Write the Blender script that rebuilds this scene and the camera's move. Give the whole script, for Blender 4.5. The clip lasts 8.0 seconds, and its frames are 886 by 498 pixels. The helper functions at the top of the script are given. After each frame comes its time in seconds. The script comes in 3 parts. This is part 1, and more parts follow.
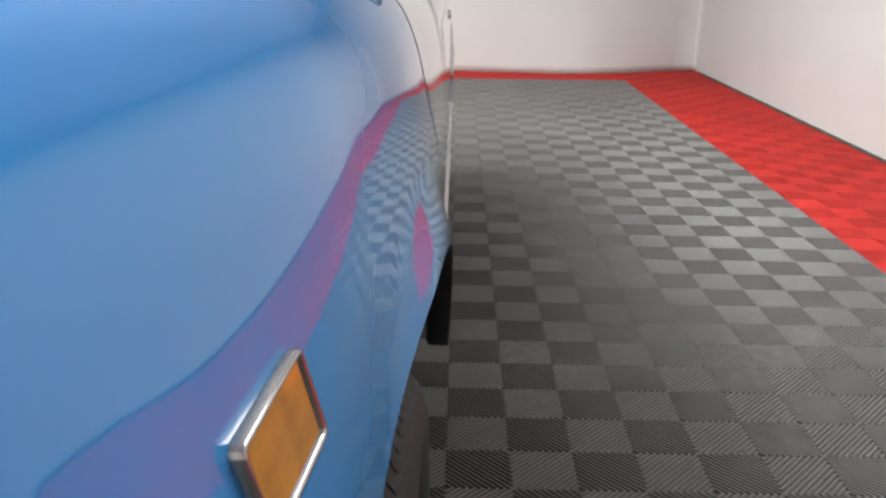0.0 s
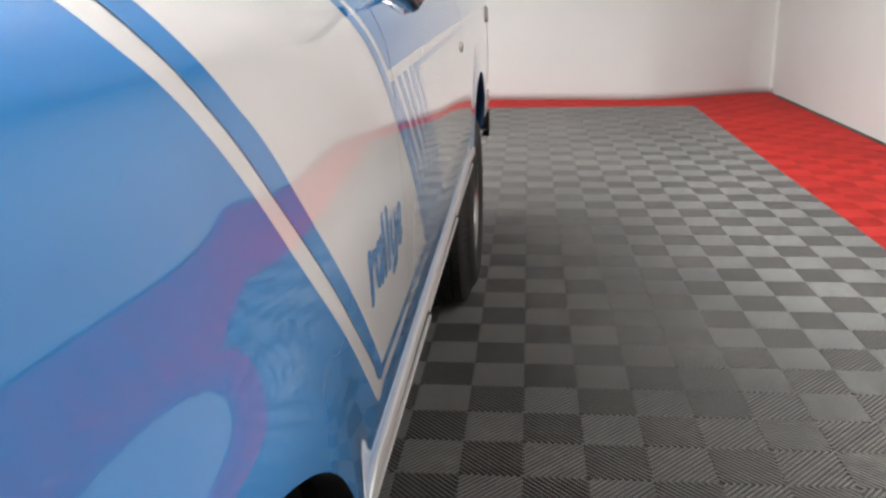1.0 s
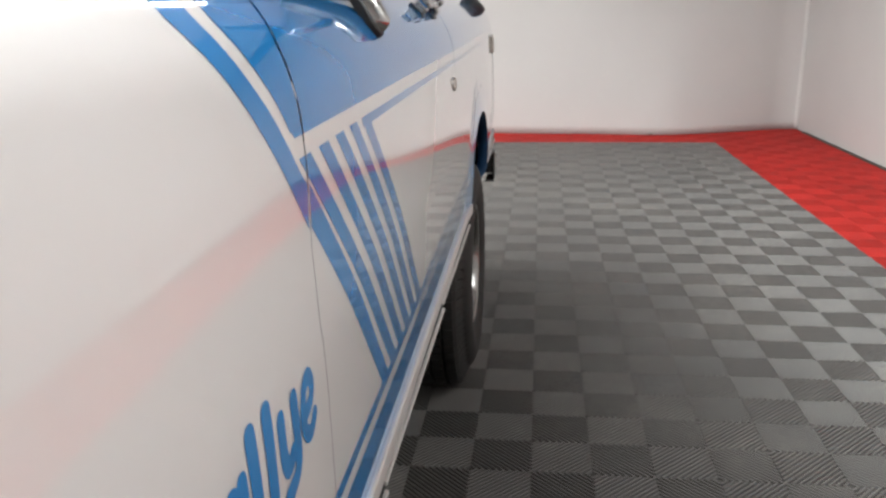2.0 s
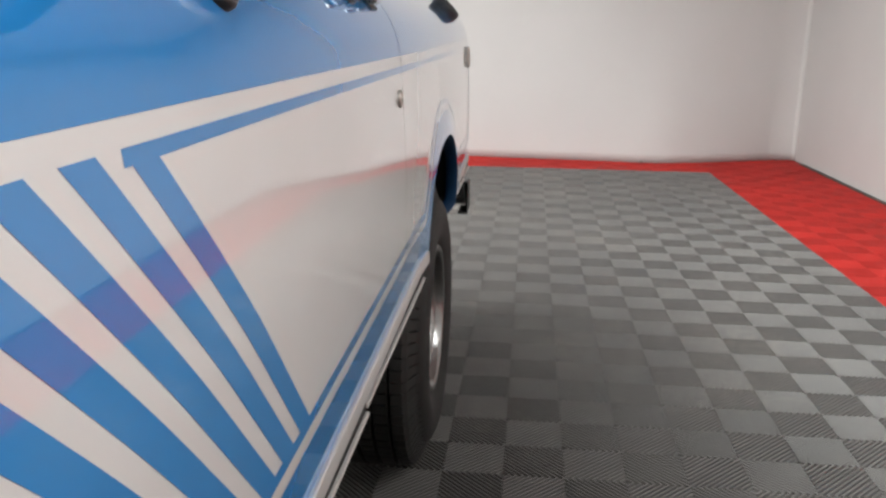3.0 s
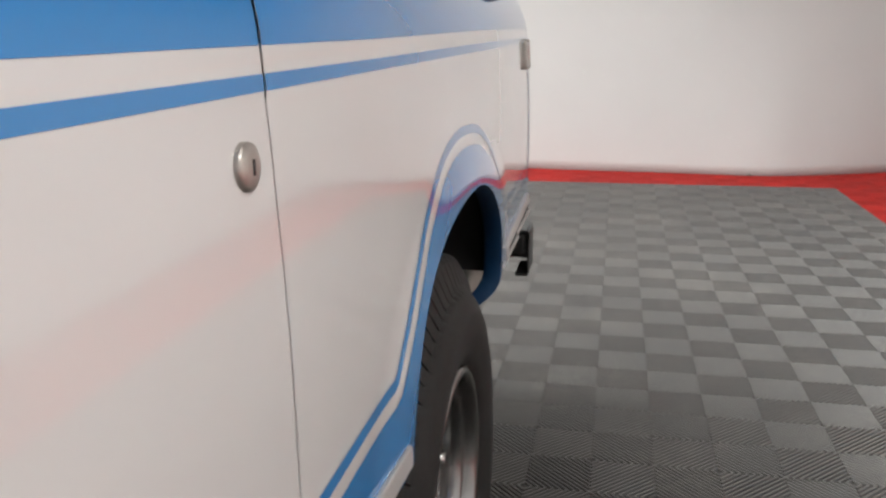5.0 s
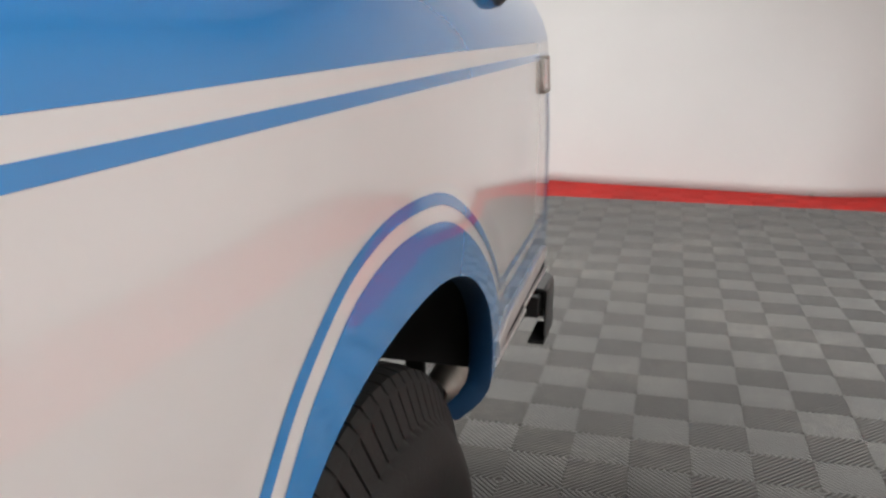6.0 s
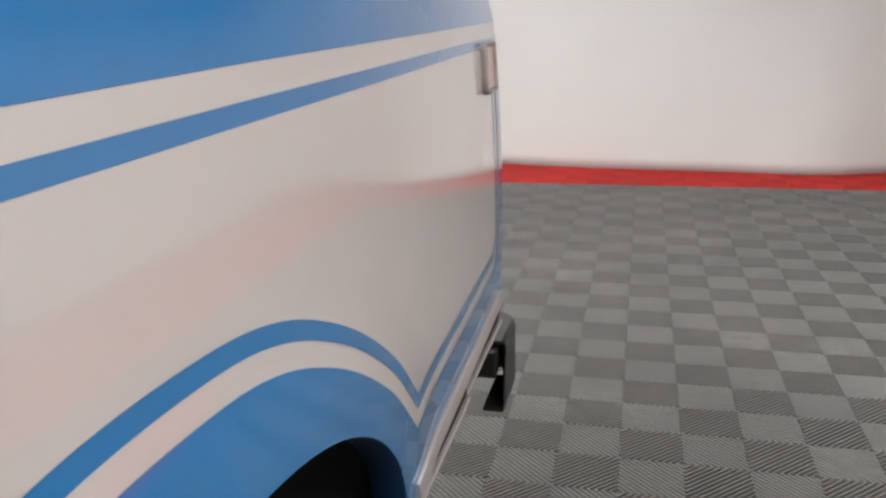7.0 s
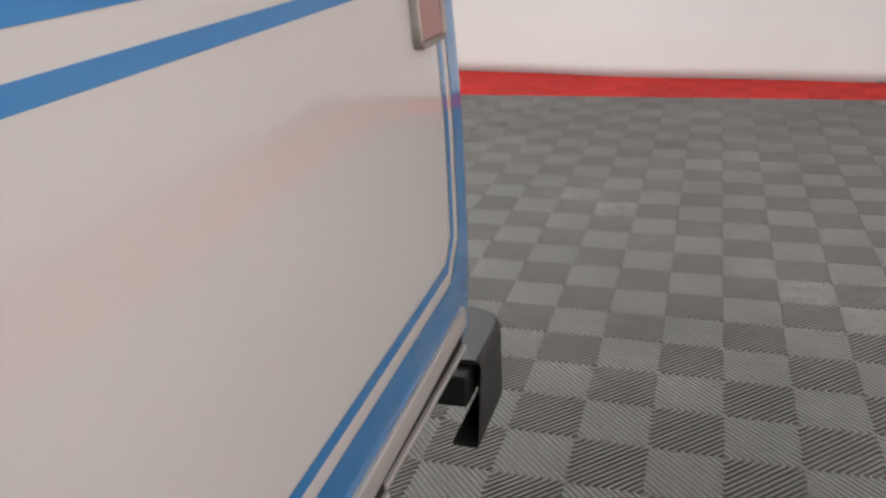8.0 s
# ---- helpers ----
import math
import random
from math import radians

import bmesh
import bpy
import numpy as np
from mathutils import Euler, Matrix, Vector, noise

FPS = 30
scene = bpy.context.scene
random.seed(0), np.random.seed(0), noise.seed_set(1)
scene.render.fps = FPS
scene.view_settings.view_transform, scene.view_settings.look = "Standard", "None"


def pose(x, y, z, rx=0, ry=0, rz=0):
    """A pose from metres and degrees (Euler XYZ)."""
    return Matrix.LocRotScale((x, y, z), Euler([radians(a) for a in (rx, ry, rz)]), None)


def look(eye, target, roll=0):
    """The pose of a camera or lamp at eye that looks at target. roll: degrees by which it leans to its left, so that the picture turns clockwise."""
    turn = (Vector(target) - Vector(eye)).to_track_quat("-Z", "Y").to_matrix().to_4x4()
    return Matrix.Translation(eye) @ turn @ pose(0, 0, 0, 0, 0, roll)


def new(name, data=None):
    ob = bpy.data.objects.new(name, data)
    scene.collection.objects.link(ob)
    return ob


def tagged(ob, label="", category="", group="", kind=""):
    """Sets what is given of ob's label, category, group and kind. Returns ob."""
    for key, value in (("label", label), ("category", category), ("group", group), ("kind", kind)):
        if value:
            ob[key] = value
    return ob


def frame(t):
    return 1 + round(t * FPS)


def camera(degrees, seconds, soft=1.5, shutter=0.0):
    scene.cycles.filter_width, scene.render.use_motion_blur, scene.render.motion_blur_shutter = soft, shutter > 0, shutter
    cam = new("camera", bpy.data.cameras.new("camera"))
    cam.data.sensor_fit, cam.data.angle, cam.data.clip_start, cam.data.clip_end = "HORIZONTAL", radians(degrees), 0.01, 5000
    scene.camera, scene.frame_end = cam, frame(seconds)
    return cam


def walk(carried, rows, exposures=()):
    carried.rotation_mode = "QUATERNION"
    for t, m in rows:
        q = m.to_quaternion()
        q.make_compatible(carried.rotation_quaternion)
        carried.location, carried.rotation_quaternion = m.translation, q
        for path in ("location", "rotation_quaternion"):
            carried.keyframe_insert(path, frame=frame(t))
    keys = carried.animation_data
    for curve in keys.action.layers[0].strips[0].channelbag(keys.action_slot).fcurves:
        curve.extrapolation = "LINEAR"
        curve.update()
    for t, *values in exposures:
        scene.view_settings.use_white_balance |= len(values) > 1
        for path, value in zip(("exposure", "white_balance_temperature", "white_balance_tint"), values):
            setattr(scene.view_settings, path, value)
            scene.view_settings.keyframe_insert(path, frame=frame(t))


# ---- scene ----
cam = camera(57.1, 8.0, soft=2.6)
PATH = [
    (0, (-0.138, -2.495, 1.137), (-0.17, -0.612, 0.466), 0.6),
    (0.5, (-0.045, -2.258, 1.13), (-0.145, -0.369, 0.481), 0.1),
    (1, (0.009, -2.01, 1.124), (-0.199, -0.119, 0.51), -1.5),
    (1.5, (0.013, -1.778, 1.116), (-0.224, 0.122, 0.54), -0.7),
    (2, (0.01, -1.527, 1.108), (-0.223, 0.382, 0.558), -1.0),
    (2.2, (0.015, -1.429, 1.098), (-0.216, 0.484, 0.561), -0.9),
    (3.3, (0.035, -0.933, 1.055), (-0.138, 0.996, 0.554), 1.6),
    (3.5, (0.022, -0.821, 1.048), (-0.134, 1.107, 0.543), 2.0),
    (4, (0.02, -0.61, 1.027), (-0.171, 1.318, 0.532), 1.0),
    (4.5, (0.042, -0.423, 1.042), (-0.273, 1.483, 0.523), 0.9),
    (5, (0.028, -0.211, 1.037), (-0.377, 1.683, 0.539), -0.7),
    (5.2, (0.012, -0.116, 1.043), (-0.409, 1.772, 0.536), 0.1),
    (6.3, (0.048, 0.308, 1.069), (-0.479, 2.173, 0.575), -0.3),
    (6.5, (0.047, 0.381, 1.073), (-0.472, 2.246, 0.567), -0.4),
    (7, (0.02, 0.609, 1.07), (-0.442, 2.475, 0.519), -1.5),
    (7.5, (0.015, 0.81, 1.072), (-0.459, 2.648, 0.439), -2.2),
    (8, (0.066, 0.972, 1.084), (-0.524, 2.721, 0.313), -3.3),
]
walk(cam, [(t, look(eye, target, roll)) for t, eye, target, roll in PATH],
     exposures=[(0.0, 0.14), (1.0, 0.11), (1.7, 0.02), (2.4, 0.03), (3.2, 0.07), (5.0, 0.1), (8.0, 0.07)])

# ---------------------------------------------------------------- light
world = bpy.data.worlds.new("world")
scene.world = world
world.use_nodes = True
world.node_tree.nodes["Background"].inputs[0].default_value = (0.8, 0.85, 0.9, 1)
world.node_tree.nodes["Background"].inputs[1].default_value = 0.05
scene.view_settings.exposure = 0.0
LAMPS = 1.54
CEILING = 3.3

# ---------------------------------------------------------------- materials


def mat(name, color, rough=0.5, metal=0.0, coat=0.0, coat_rough=0.03, var=0.0, scale=8.0, rvar=0.0, bump=0.0, bump_scale=60.0,
        spec=0.5, coat_ior=1.48, bump_detail=4.0, obj_random=0.0, second=0.0, dust=0.0, sheen=0.0):
    m = bpy.data.materials.new(name)
    m.use_nodes = True
    nt = m.node_tree
    b = nt.nodes["Principled BSDF"]
    b.inputs["Base Color"].default_value = (*color, 1)
    b.inputs["Roughness"].default_value = rough
    b.inputs["Metallic"].default_value = metal
    b.inputs["Coat Weight"].default_value = coat
    b.inputs["Coat Roughness"].default_value = coat_rough
    b.inputs["Coat IOR"].default_value = coat_ior
    b.inputs["Specular IOR Level"].default_value = spec
    b.inputs["Sheen Weight"].default_value = sheen
    b.inputs["Sheen Roughness"].default_value = 0.5
    co = nt.nodes.new("ShaderNodeNewGeometry")
    last = None
    if var or second or obj_random:
        rgb = nt.nodes.new("ShaderNodeRGB")
        rgb.outputs[0].default_value = (*color, 1)
        last = rgb.outputs[0]

        def scaled(socket, factor, amount):
            """Brightness of socket times 1 +- amount, led by factor from 0 to 1."""
            mr = nt.nodes.new("ShaderNodeMapRange")
            mr.inputs["From Min"].default_value, mr.inputs["From Max"].default_value = 0.25, 0.75
            mr.inputs["To Min"].default_value, mr.inputs["To Max"].default_value = 1 - amount, 1 + amount
            nt.links.new(factor, mr.inputs["Value"])
            hs = nt.nodes.new("ShaderNodeHueSaturation")
            nt.links.new(mr.outputs[0], hs.inputs["Value"])
            nt.links.new(socket, hs.inputs["Color"])
            return hs.outputs[0]
        if var:
            n = nt.nodes.new("ShaderNodeTexNoise")
            n.inputs["Scale"].default_value, n.inputs["Detail"].default_value = scale, 6
            nt.links.new(co.outputs["Position"], n.inputs["Vector"])
            last = scaled(last, n.outputs[0], var)
        if second:
            n2 = nt.nodes.new("ShaderNodeTexNoise")
            n2.inputs["Scale"].default_value, n2.inputs["Detail"].default_value = scale * 0.16, 3
            nt.links.new(co.outputs["Position"], n2.inputs["Vector"])
            last = scaled(last, n2.outputs[0], second)
        if obj_random:
            oi = nt.nodes.new("ShaderNodeObjectInfo")
            last = scaled(last, oi.outputs["Random"], obj_random)
        if dust:               # patches of pale dust, broken up finely
            masks = []
            for sc, lo, hi in ((1.7, 0.47, 0.68), (26.0, 0.38, 0.66)):
                n3 = nt.nodes.new("ShaderNodeTexNoise")
                n3.inputs["Scale"].default_value, n3.inputs["Detail"].default_value = sc, 5
                nt.links.new(co.outputs["Position"], n3.inputs["Vector"])
                mr = nt.nodes.new("ShaderNodeMapRange")
                mr.inputs["From Min"].default_value, mr.inputs["From Max"].default_value = lo, hi
                nt.links.new(n3.outputs[0], mr.inputs["Value"])
                masks.append(mr.outputs[0])
            mul = nt.nodes.new("ShaderNodeMath")
            mul.operation = "MULTIPLY"
            nt.links.new(masks[0], mul.inputs[0])
            nt.links.new(masks[1], mul.inputs[1])
            mul2 = nt.nodes.new("ShaderNodeMath")
            mul2.operation = "MULTIPLY"
            mul2.inputs[1].default_value = dust
            nt.links.new(mul.outputs[0], mul2.inputs[0])
            mx = nt.nodes.new("ShaderNodeMix")
            mx.data_type = "RGBA"
            nt.links.new(mul2.outputs[0], mx.inputs[0])
            nt.links.new(last, mx.inputs[6])
            mx.inputs[7].default_value = (0.20, 0.175, 0.15, 1)
            last = mx.outputs[2]
        nt.links.new(last, b.inputs["Base Color"])
    if rvar:
        n = nt.nodes.new("ShaderNodeTexNoise")
        n.inputs["Scale"].default_value, n.inputs["Detail"].default_value = scale * 2, 5
        nt.links.new(co.outputs["Position"], n.inputs["Vector"])
        mr = nt.nodes.new("ShaderNodeMapRange")
        mr.inputs["To Min"].default_value, mr.inputs["To Max"].default_value = rough - rvar, rough + rvar
        nt.links.new(n.outputs[0], mr.inputs["Value"])
        nt.links.new(mr.outputs[0], b.inputs["Roughness"])
    if bump:
        n = nt.nodes.new("ShaderNodeTexNoise")
        n.inputs["Scale"].default_value, n.inputs["Detail"].default_value = bump_scale, bump_detail
        nt.links.new(co.outputs["Position"], n.inputs["Vector"])
        bp = nt.nodes.new("ShaderNodeBump")
        bp.inputs["Strength"].default_value, bp.inputs["Distance"].default_value = 1.0, bump
        nt.links.new(n.outputs[0], bp.inputs["Height"])
        nt.links.new(bp.outputs[0], b.inputs["Normal"])
        if coat:
            nt.links.new(bp.outputs[0], b.inputs["Coat Normal"])
    return m


WHITE_PAINT = mat("white_paint", (0.79, 0.77, 0.75), 0.10, coat=1.0, coat_rough=0.03, var=0.015, scale=3, bump=0.00015, bump_scale=9, bump_detail=0.6, spec=0.20, coat_ior=1.56)
BLUE_PAINT = mat("blue_paint", (0.025, 0.25, 0.63), 0.06, coat=1.0, coat_rough=0.03, var=0.05, scale=3, second=0.04, bump=0.00015, bump_scale=9, bump_detail=0.6, spec=0.24, coat_ior=1.60)
# body blue darkened, for the arch lips and the shut lines' shade
DARKENED_BLUE = mat("darkened_blue_coat", (0.005, 0.042, 0.11), 0.5, var=0.2, scale=14)
CHROME = mat("chrome", (0.50, 0.49, 0.48), 0.16, metal=1.0, rvar=0.06, scale=20)
ALUMINIUM = mat("aluminium", (0.62, 0.60, 0.58), 0.42, metal=0.45, rvar=0.08, scale=14)
BLACK_PAINT = mat("black_paint", (0.018, 0.018, 0.019), 0.38, var=0.3, scale=20, bump=0.0006, bump_scale=220)
BLACK = mat("underbody_black", (0.008, 0.008, 0.008), 0.8, var=0.3, scale=12)
RUBBER = mat("tyre_rubber", (0.0095, 0.0088, 0.008), 0.68, var=0.25, scale=30, bump=0.0005, bump_scale=180)
AMBER = mat("amber_lens", (0.55, 0.22, 0.012), 0.22, coat=1.0, var=0.25, scale=40)
RED_LENS = mat("red_lens", (0.36, 0.045, 0.035), 0.25, coat=1.0, var=0.2, scale=40)
DARK_GLASS = mat("dark_glass", (0.012, 0.014, 0.016), 0.06, coat=1.0)
BEZEL = mat("worn_bezel", (0.45, 0.42, 0.38), 0.38, metal=0.7, var=0.2, scale=50, rvar=0.1)
LOCK_STEEL = mat("lock_steel", (0.50, 0.46, 0.42), 0.36, metal=0.8, var=0.15, scale=60, rvar=0.1)
RIM_CHROME = mat("rim_chrome", (0.27, 0.265, 0.26), 0.22, metal=1.0, rvar=0.04, scale=20)
STEEL = mat("dull_steel", (0.32, 0.30, 0.27), 0.5, metal=0.8, var=0.3, scale=20)
TILE_GREY = mat("grey_tile", (0.058, 0.052, 0.047), 0.45, var=0.12, scale=9, second=0.14, obj_random=0.05, dust=0.38, sheen=0.35, spec=0.55)
TILE_RED = mat("red_tile", (0.385, 0.018, 0.014), 0.62, var=0.10, scale=9, second=0.10, obj_random=0.06, spec=0.2)
WALL = mat("wall_paint", (0.59, 0.565, 0.55), 0.7, var=0.02, scale=2, second=0.03, bump=0.0004, bump_scale=40)
CEIL = mat("ceiling_paint", (0.78, 0.775, 0.77), 0.8, var=0.03)
PANEL = mat("added_panel_housing", (0.8, 0.8, 0.79), 0.5, var=0.02)
SLAB = mat("concrete_slab", (0.048, 0.044, 0.040), 0.9, var=0.2, scale=5)
DIRT = mat("grey_dirt", (0.26, 0.24, 0.22), 0.9, var=0.2, scale=90)
DARK_GAP = mat("dark_edging", (0.05, 0.052, 0.045), 0.7, var=0.5, scale=6)

from mathutils import geometry

# ---------------------------------------------------------------- mesh helpers


def link(name, bm, material, parent=None, label="", smooth=False):
    me = bpy.data.meshes.new(name)
    bm.to_mesh(me)
    bm.free()
    me.materials.append(material)
    if smooth:
        me.polygons.foreach_set("use_smooth", [True] * len(me.polygons))
    ob = new(name, me)
    if parent is not None:
        ob.parent = parent
        ob.matrix_parent_inverse = Matrix.Translation(-Vector(parent.location)) if parent.type == "EMPTY" else Matrix.Identity(4)
    if label:
        ob["label"] = label
    return ob


def part(name, bm, material, parent, label="", smooth=False):
    return link(name, bm, material, parent, label, smooth)


def box(bm, x0, x1, y0, y1, z0, z1, bevel=0.0, segments=2):
    """Adds a box, with rounded edges if wanted, to bm."""
    tmp = bmesh.new()
    bmesh.ops.create_cube(tmp, size=1.0)
    for v in tmp.verts:
        v.co = Vector(((x0 + x1) / 2 + v.co.x * (x1 - x0), (y0 + y1) / 2 + v.co.y * (y1 - y0), (z0 + z1) / 2 + v.co.z * (z1 - z0)))
    if bevel:
        bmesh.ops.bevel(tmp, geom=tmp.edges[:], offset=bevel, segments=segments, profile=0.5, affect="EDGES")
    merge(bm, tmp)
    return bm


def merge(bm, tmp):
    at = {v: bm.verts.new(v.co) for v in tmp.verts}
    for f in tmp.faces:
        bm.faces.new([at[v] for v in f.verts]).smooth = f.smooth
    tmp.free()


def revolve(bm, profile, centre, steps=64, axis="x"):
    """Turns (radius, along) pairs round the x axis through centre."""
    rings = []
    for k in range(steps):
        a = 2 * math.pi * k / steps
        rings.append([bm.verts.new((centre[0] + h, centre[1] + r * math.cos(a), centre[2] + r * math.sin(a))) for r, h in profile])
    for k in range(steps):
        a, b = rings[k], rings[(k + 1) % steps]
        for i in range(len(profile) - 1):
            f = bm.faces.new((a[i], a[i + 1], b[i + 1], b[i]))
            f.smooth = True
    return bm


def tube(bm, a, b, r, steps=16):
    a, b = Vector(a), Vector(b)
    q = (b - a).to_track_quat("Z", "Y")
    ra, rb = [], []
    for k in range(steps):
        o = q @ Vector((r * math.cos(2 * math.pi * k / steps), r * math.sin(2 * math.pi * k / steps), 0))
        ra.append(bm.verts.new(a + o))
        rb.append(bm.verts.new(b + o))
    for k in range(steps):
        f = bm.faces.new((ra[k], ra[(k + 1) % steps], rb[(k + 1) % steps], rb[k]))
        f.smooth = True
    bm.faces.new(ra[::-1])
    bm.faces.new(rb)
    return bm


# ---------------------------------------------------------------- the room
S = 0.154                      # a quarter of a floor tile, edge length
WALL_X = 16 * S + 0.012        # right wall
BACK = [(-6.2, 6.75), (-2.5, 6.68), (-1.2, 6.58), (-0.5, 6.45), (0.4, 6.38), (1.10, 6.315), (1.50, 6.395), (1.9, 6.545), (2.24, 6.69)]


def plan_curve(points, n=8):
    """Catmull-Rom through plan points."""
    out = []
    p = [points[0], *points, points[-1]]
    for i in range(1, len(p) - 2):
        for k in range(n):
            t = k / n
            out.append(tuple(0.5 * (2 * p[i][c] + (p[i + 1][c] - p[i - 1][c]) * t + (2 * p[i - 1][c] - 5 * p[i][c] + 4 * p[i + 1][c] - p[i + 2][c]) * t * t
                                    + (3 * p[i][c] - p[i - 1][c] - 3 * p[i + 1][c] + p[i + 2][c]) * t ** 3) for c in (0, 1)))
    return out + [points[-1]]


def back_wall(name, foot, top_y, thick):
    """An upright wall whose foot follows a line in plan and whose upper part runs straight."""
    bm = bmesh.new()
    levels = [0.0, 0.08, 0.18, 0.30, 0.45, 0.60, 0.80, 1.0, 1.25, 1.5, 1.8, 2.2, CEILING]
    cols = []
    for x, y in foot:
        col = []
        for z in levels:
            w = math.sin(math.pi / 2 * min(z / 2.2, 1))
            top = top_y + (6.69 - top_y) * min(max((x - 0.6) / 1.64, 0), 1)
            col.append((x, y + (max(top - y, 0) if x < 2.4 else 0) * w, z))
        back = [(x, max(p[1] for p in col) + thick, z) for z in (CEILING, 0.0)]
        cols.append([bm.verts.new(p) for p in col + back])
    n = len(levels) + 2
    for a, b in zip(cols, cols[1:]):
        for i in range(n):
            bm.faces.new((a[i], a[(i + 1) % n], b[(i + 1) % n], b[i])).smooth = i < len(levels) - 1
    bm.faces.new(cols[0])
    bm.faces.new(cols[-1][::-1])
    bmesh.ops.recalc_face_normals(bm, faces=bm.faces[:])
    return link(name, bm, WALL)


back_line = plan_curve(BACK)
corner = [(WALL_X - 0.04 + 0.04 * math.sin(a), 6.73 - 0.04 + 0.04 * math.cos(a)) for a in [radians(d) for d in range(10, 91, 10)]]
tagged(back_wall("wall_back", back_line + corner, 6.42, 0.12), "smooth off-white wall with a softly bowed foot", kind="structure")
bm = bmesh.new()
box(bm, WALL_X, WALL_X + 0.12, -5.5, 6.688, 0.0, CEILING)
tagged(link("wall_right", bm, WALL), "smooth off-white painted side wall", kind="structure")
bm = bmesh.new()
box(bm, -6.3, -6.18, -5.5, 6.75, 0.0, CEILING)
tagged(link("wall_left", bm, WALL), "smooth off-white painted wall", kind="structure")
bm = bmesh.new()
box(bm, -6.3, WALL_X + 0.12, -5.62, -5.5, 0.0, CEILING)
tagged(link("wall_front", bm, WALL), "smooth off-white painted wall", kind="structure")
bm = bmesh.new()
box(bm, -6.4, WALL_X + 0.2, -5.7, 6.9, CEILING, CEILING + 0.1)
tagged(link("ceiling", bm, CEIL), "plain grey painted ceiling", kind="structure")
bm = bmesh.new()
box(bm, -6.4, WALL_X + 0.2, -5.7, 6.9, -0.15, -0.0065)
floor = tagged(link("floor", bm, SLAB), "garage floor of grey and red ribbed plastic tiles", kind="structure")
# dark strip where the tiles stop short of the right wall
bm = bmesh.new()
box(bm, WALL_X - 0.030, WALL_X - 0.001, -5.4, 6.46, -0.013, 0.010, 0.003)
tagged(link("trim", bm, DARK_GAP), "dark dusty edging strip along the wall", kind="structure")

# lamps: flat panels added on the unseen ceiling, dimmer over the car's free side
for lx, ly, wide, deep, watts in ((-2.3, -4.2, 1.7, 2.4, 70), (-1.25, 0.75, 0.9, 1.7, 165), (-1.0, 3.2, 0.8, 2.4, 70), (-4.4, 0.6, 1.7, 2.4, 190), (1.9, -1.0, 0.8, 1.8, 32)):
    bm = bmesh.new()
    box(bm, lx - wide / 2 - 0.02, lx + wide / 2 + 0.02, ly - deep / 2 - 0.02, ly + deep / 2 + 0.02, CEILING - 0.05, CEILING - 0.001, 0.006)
    tagged(link("ceiling_light", bm, PANEL), "flat white rectangular light panel added on the unseen ceiling", "ceiling light", "lights on the ceiling")
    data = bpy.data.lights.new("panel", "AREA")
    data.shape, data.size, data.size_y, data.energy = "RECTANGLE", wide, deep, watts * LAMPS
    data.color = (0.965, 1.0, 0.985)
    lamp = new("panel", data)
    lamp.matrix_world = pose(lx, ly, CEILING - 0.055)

# ---------------------------------------------------------------- the car
RAKE = 0.0145
MID = -1.045
FRONT, REAR = -2.34, 1.812
TOP_Z = 1.20
car = tagged(new("car"), "white and blue two-door off-road car with blue rally stripes", "car")
car.location = (MID, -0.37, 0)


# how far the side leans in at a height, at the tail and at the nose
REAR_LEAN = ((0.50, 0.010), (0.70, 0.0), (0.84, 0.0), (0.88, 0.0010), (0.92, 0.0028), (0.96, 0.0048), (1.00, 0.0070), (1.035, 0.0095), (1.065, 0.017), (1.105, 0.038), (1.14, 0.072), (1.17, 0.118), (1.20, 0.185))
FRONT_LEAN = ((0.50, 0.010), (0.70, 0.0), (0.80, 0.0), (0.86, 0.002), (0.92, 0.006), (0.97, 0.0115), (1.03, 0.0175), (1.06, 0.0205), (1.105, 0.033), (1.14, 0.060), (1.17, 0.095), (1.20, 0.150))
ZT = np.linspace(0.5, TOP_Z, 120)


def lean_table(pairs):
    a = np.interp(ZT, [p[0] for p in pairs], [p[1] for p in pairs])
    for _ in range(12):
        a[1:-1] = (a[:-2] + 2 * a[1:-1] + a[2:]) / 4
    return a


LEAN_R, LEAN_F = lean_table(REAR_LEAN), lean_table(FRONT_LEAN)
SIDE = -0.1655
REAR_WHEEL, FRONT_WHEEL = 0.880, -1.725
ARCH_Z = 0.60


def arch_height(yc):
    return 0.221 if yc > 0 else 0.261


def arch_half(yc):
    return 0.347 if yc > 0 else 0.356


def flare(y, z):
    """The swelling of the sheet round the arches."""
    out = 0.0
    for yc, much in ((REAR_WHEEL, 0.007), (FRONT_WHEEL, 0.0165)):
        r = math.hypot((y - yc) / arch_half(yc), max(z - ARCH_Z, 0) / arch_height(yc))
        t = min(max(1 - (r - 1.0) / (0.42 if yc > 0 else 0.38), 0), 1)
        if yc < 0 and y < yc:          # dies away towards the nose
            t *= 1 - 0.9 * min(1, (yc - y) / 0.25)
        out += much * t * t * (3 - 2 * t)
    return out


def smooth(u):
    """0 to 1 with flat ends."""
    u = min(max(u, 0), 1)
    return u * u * (3 - 2 * u)


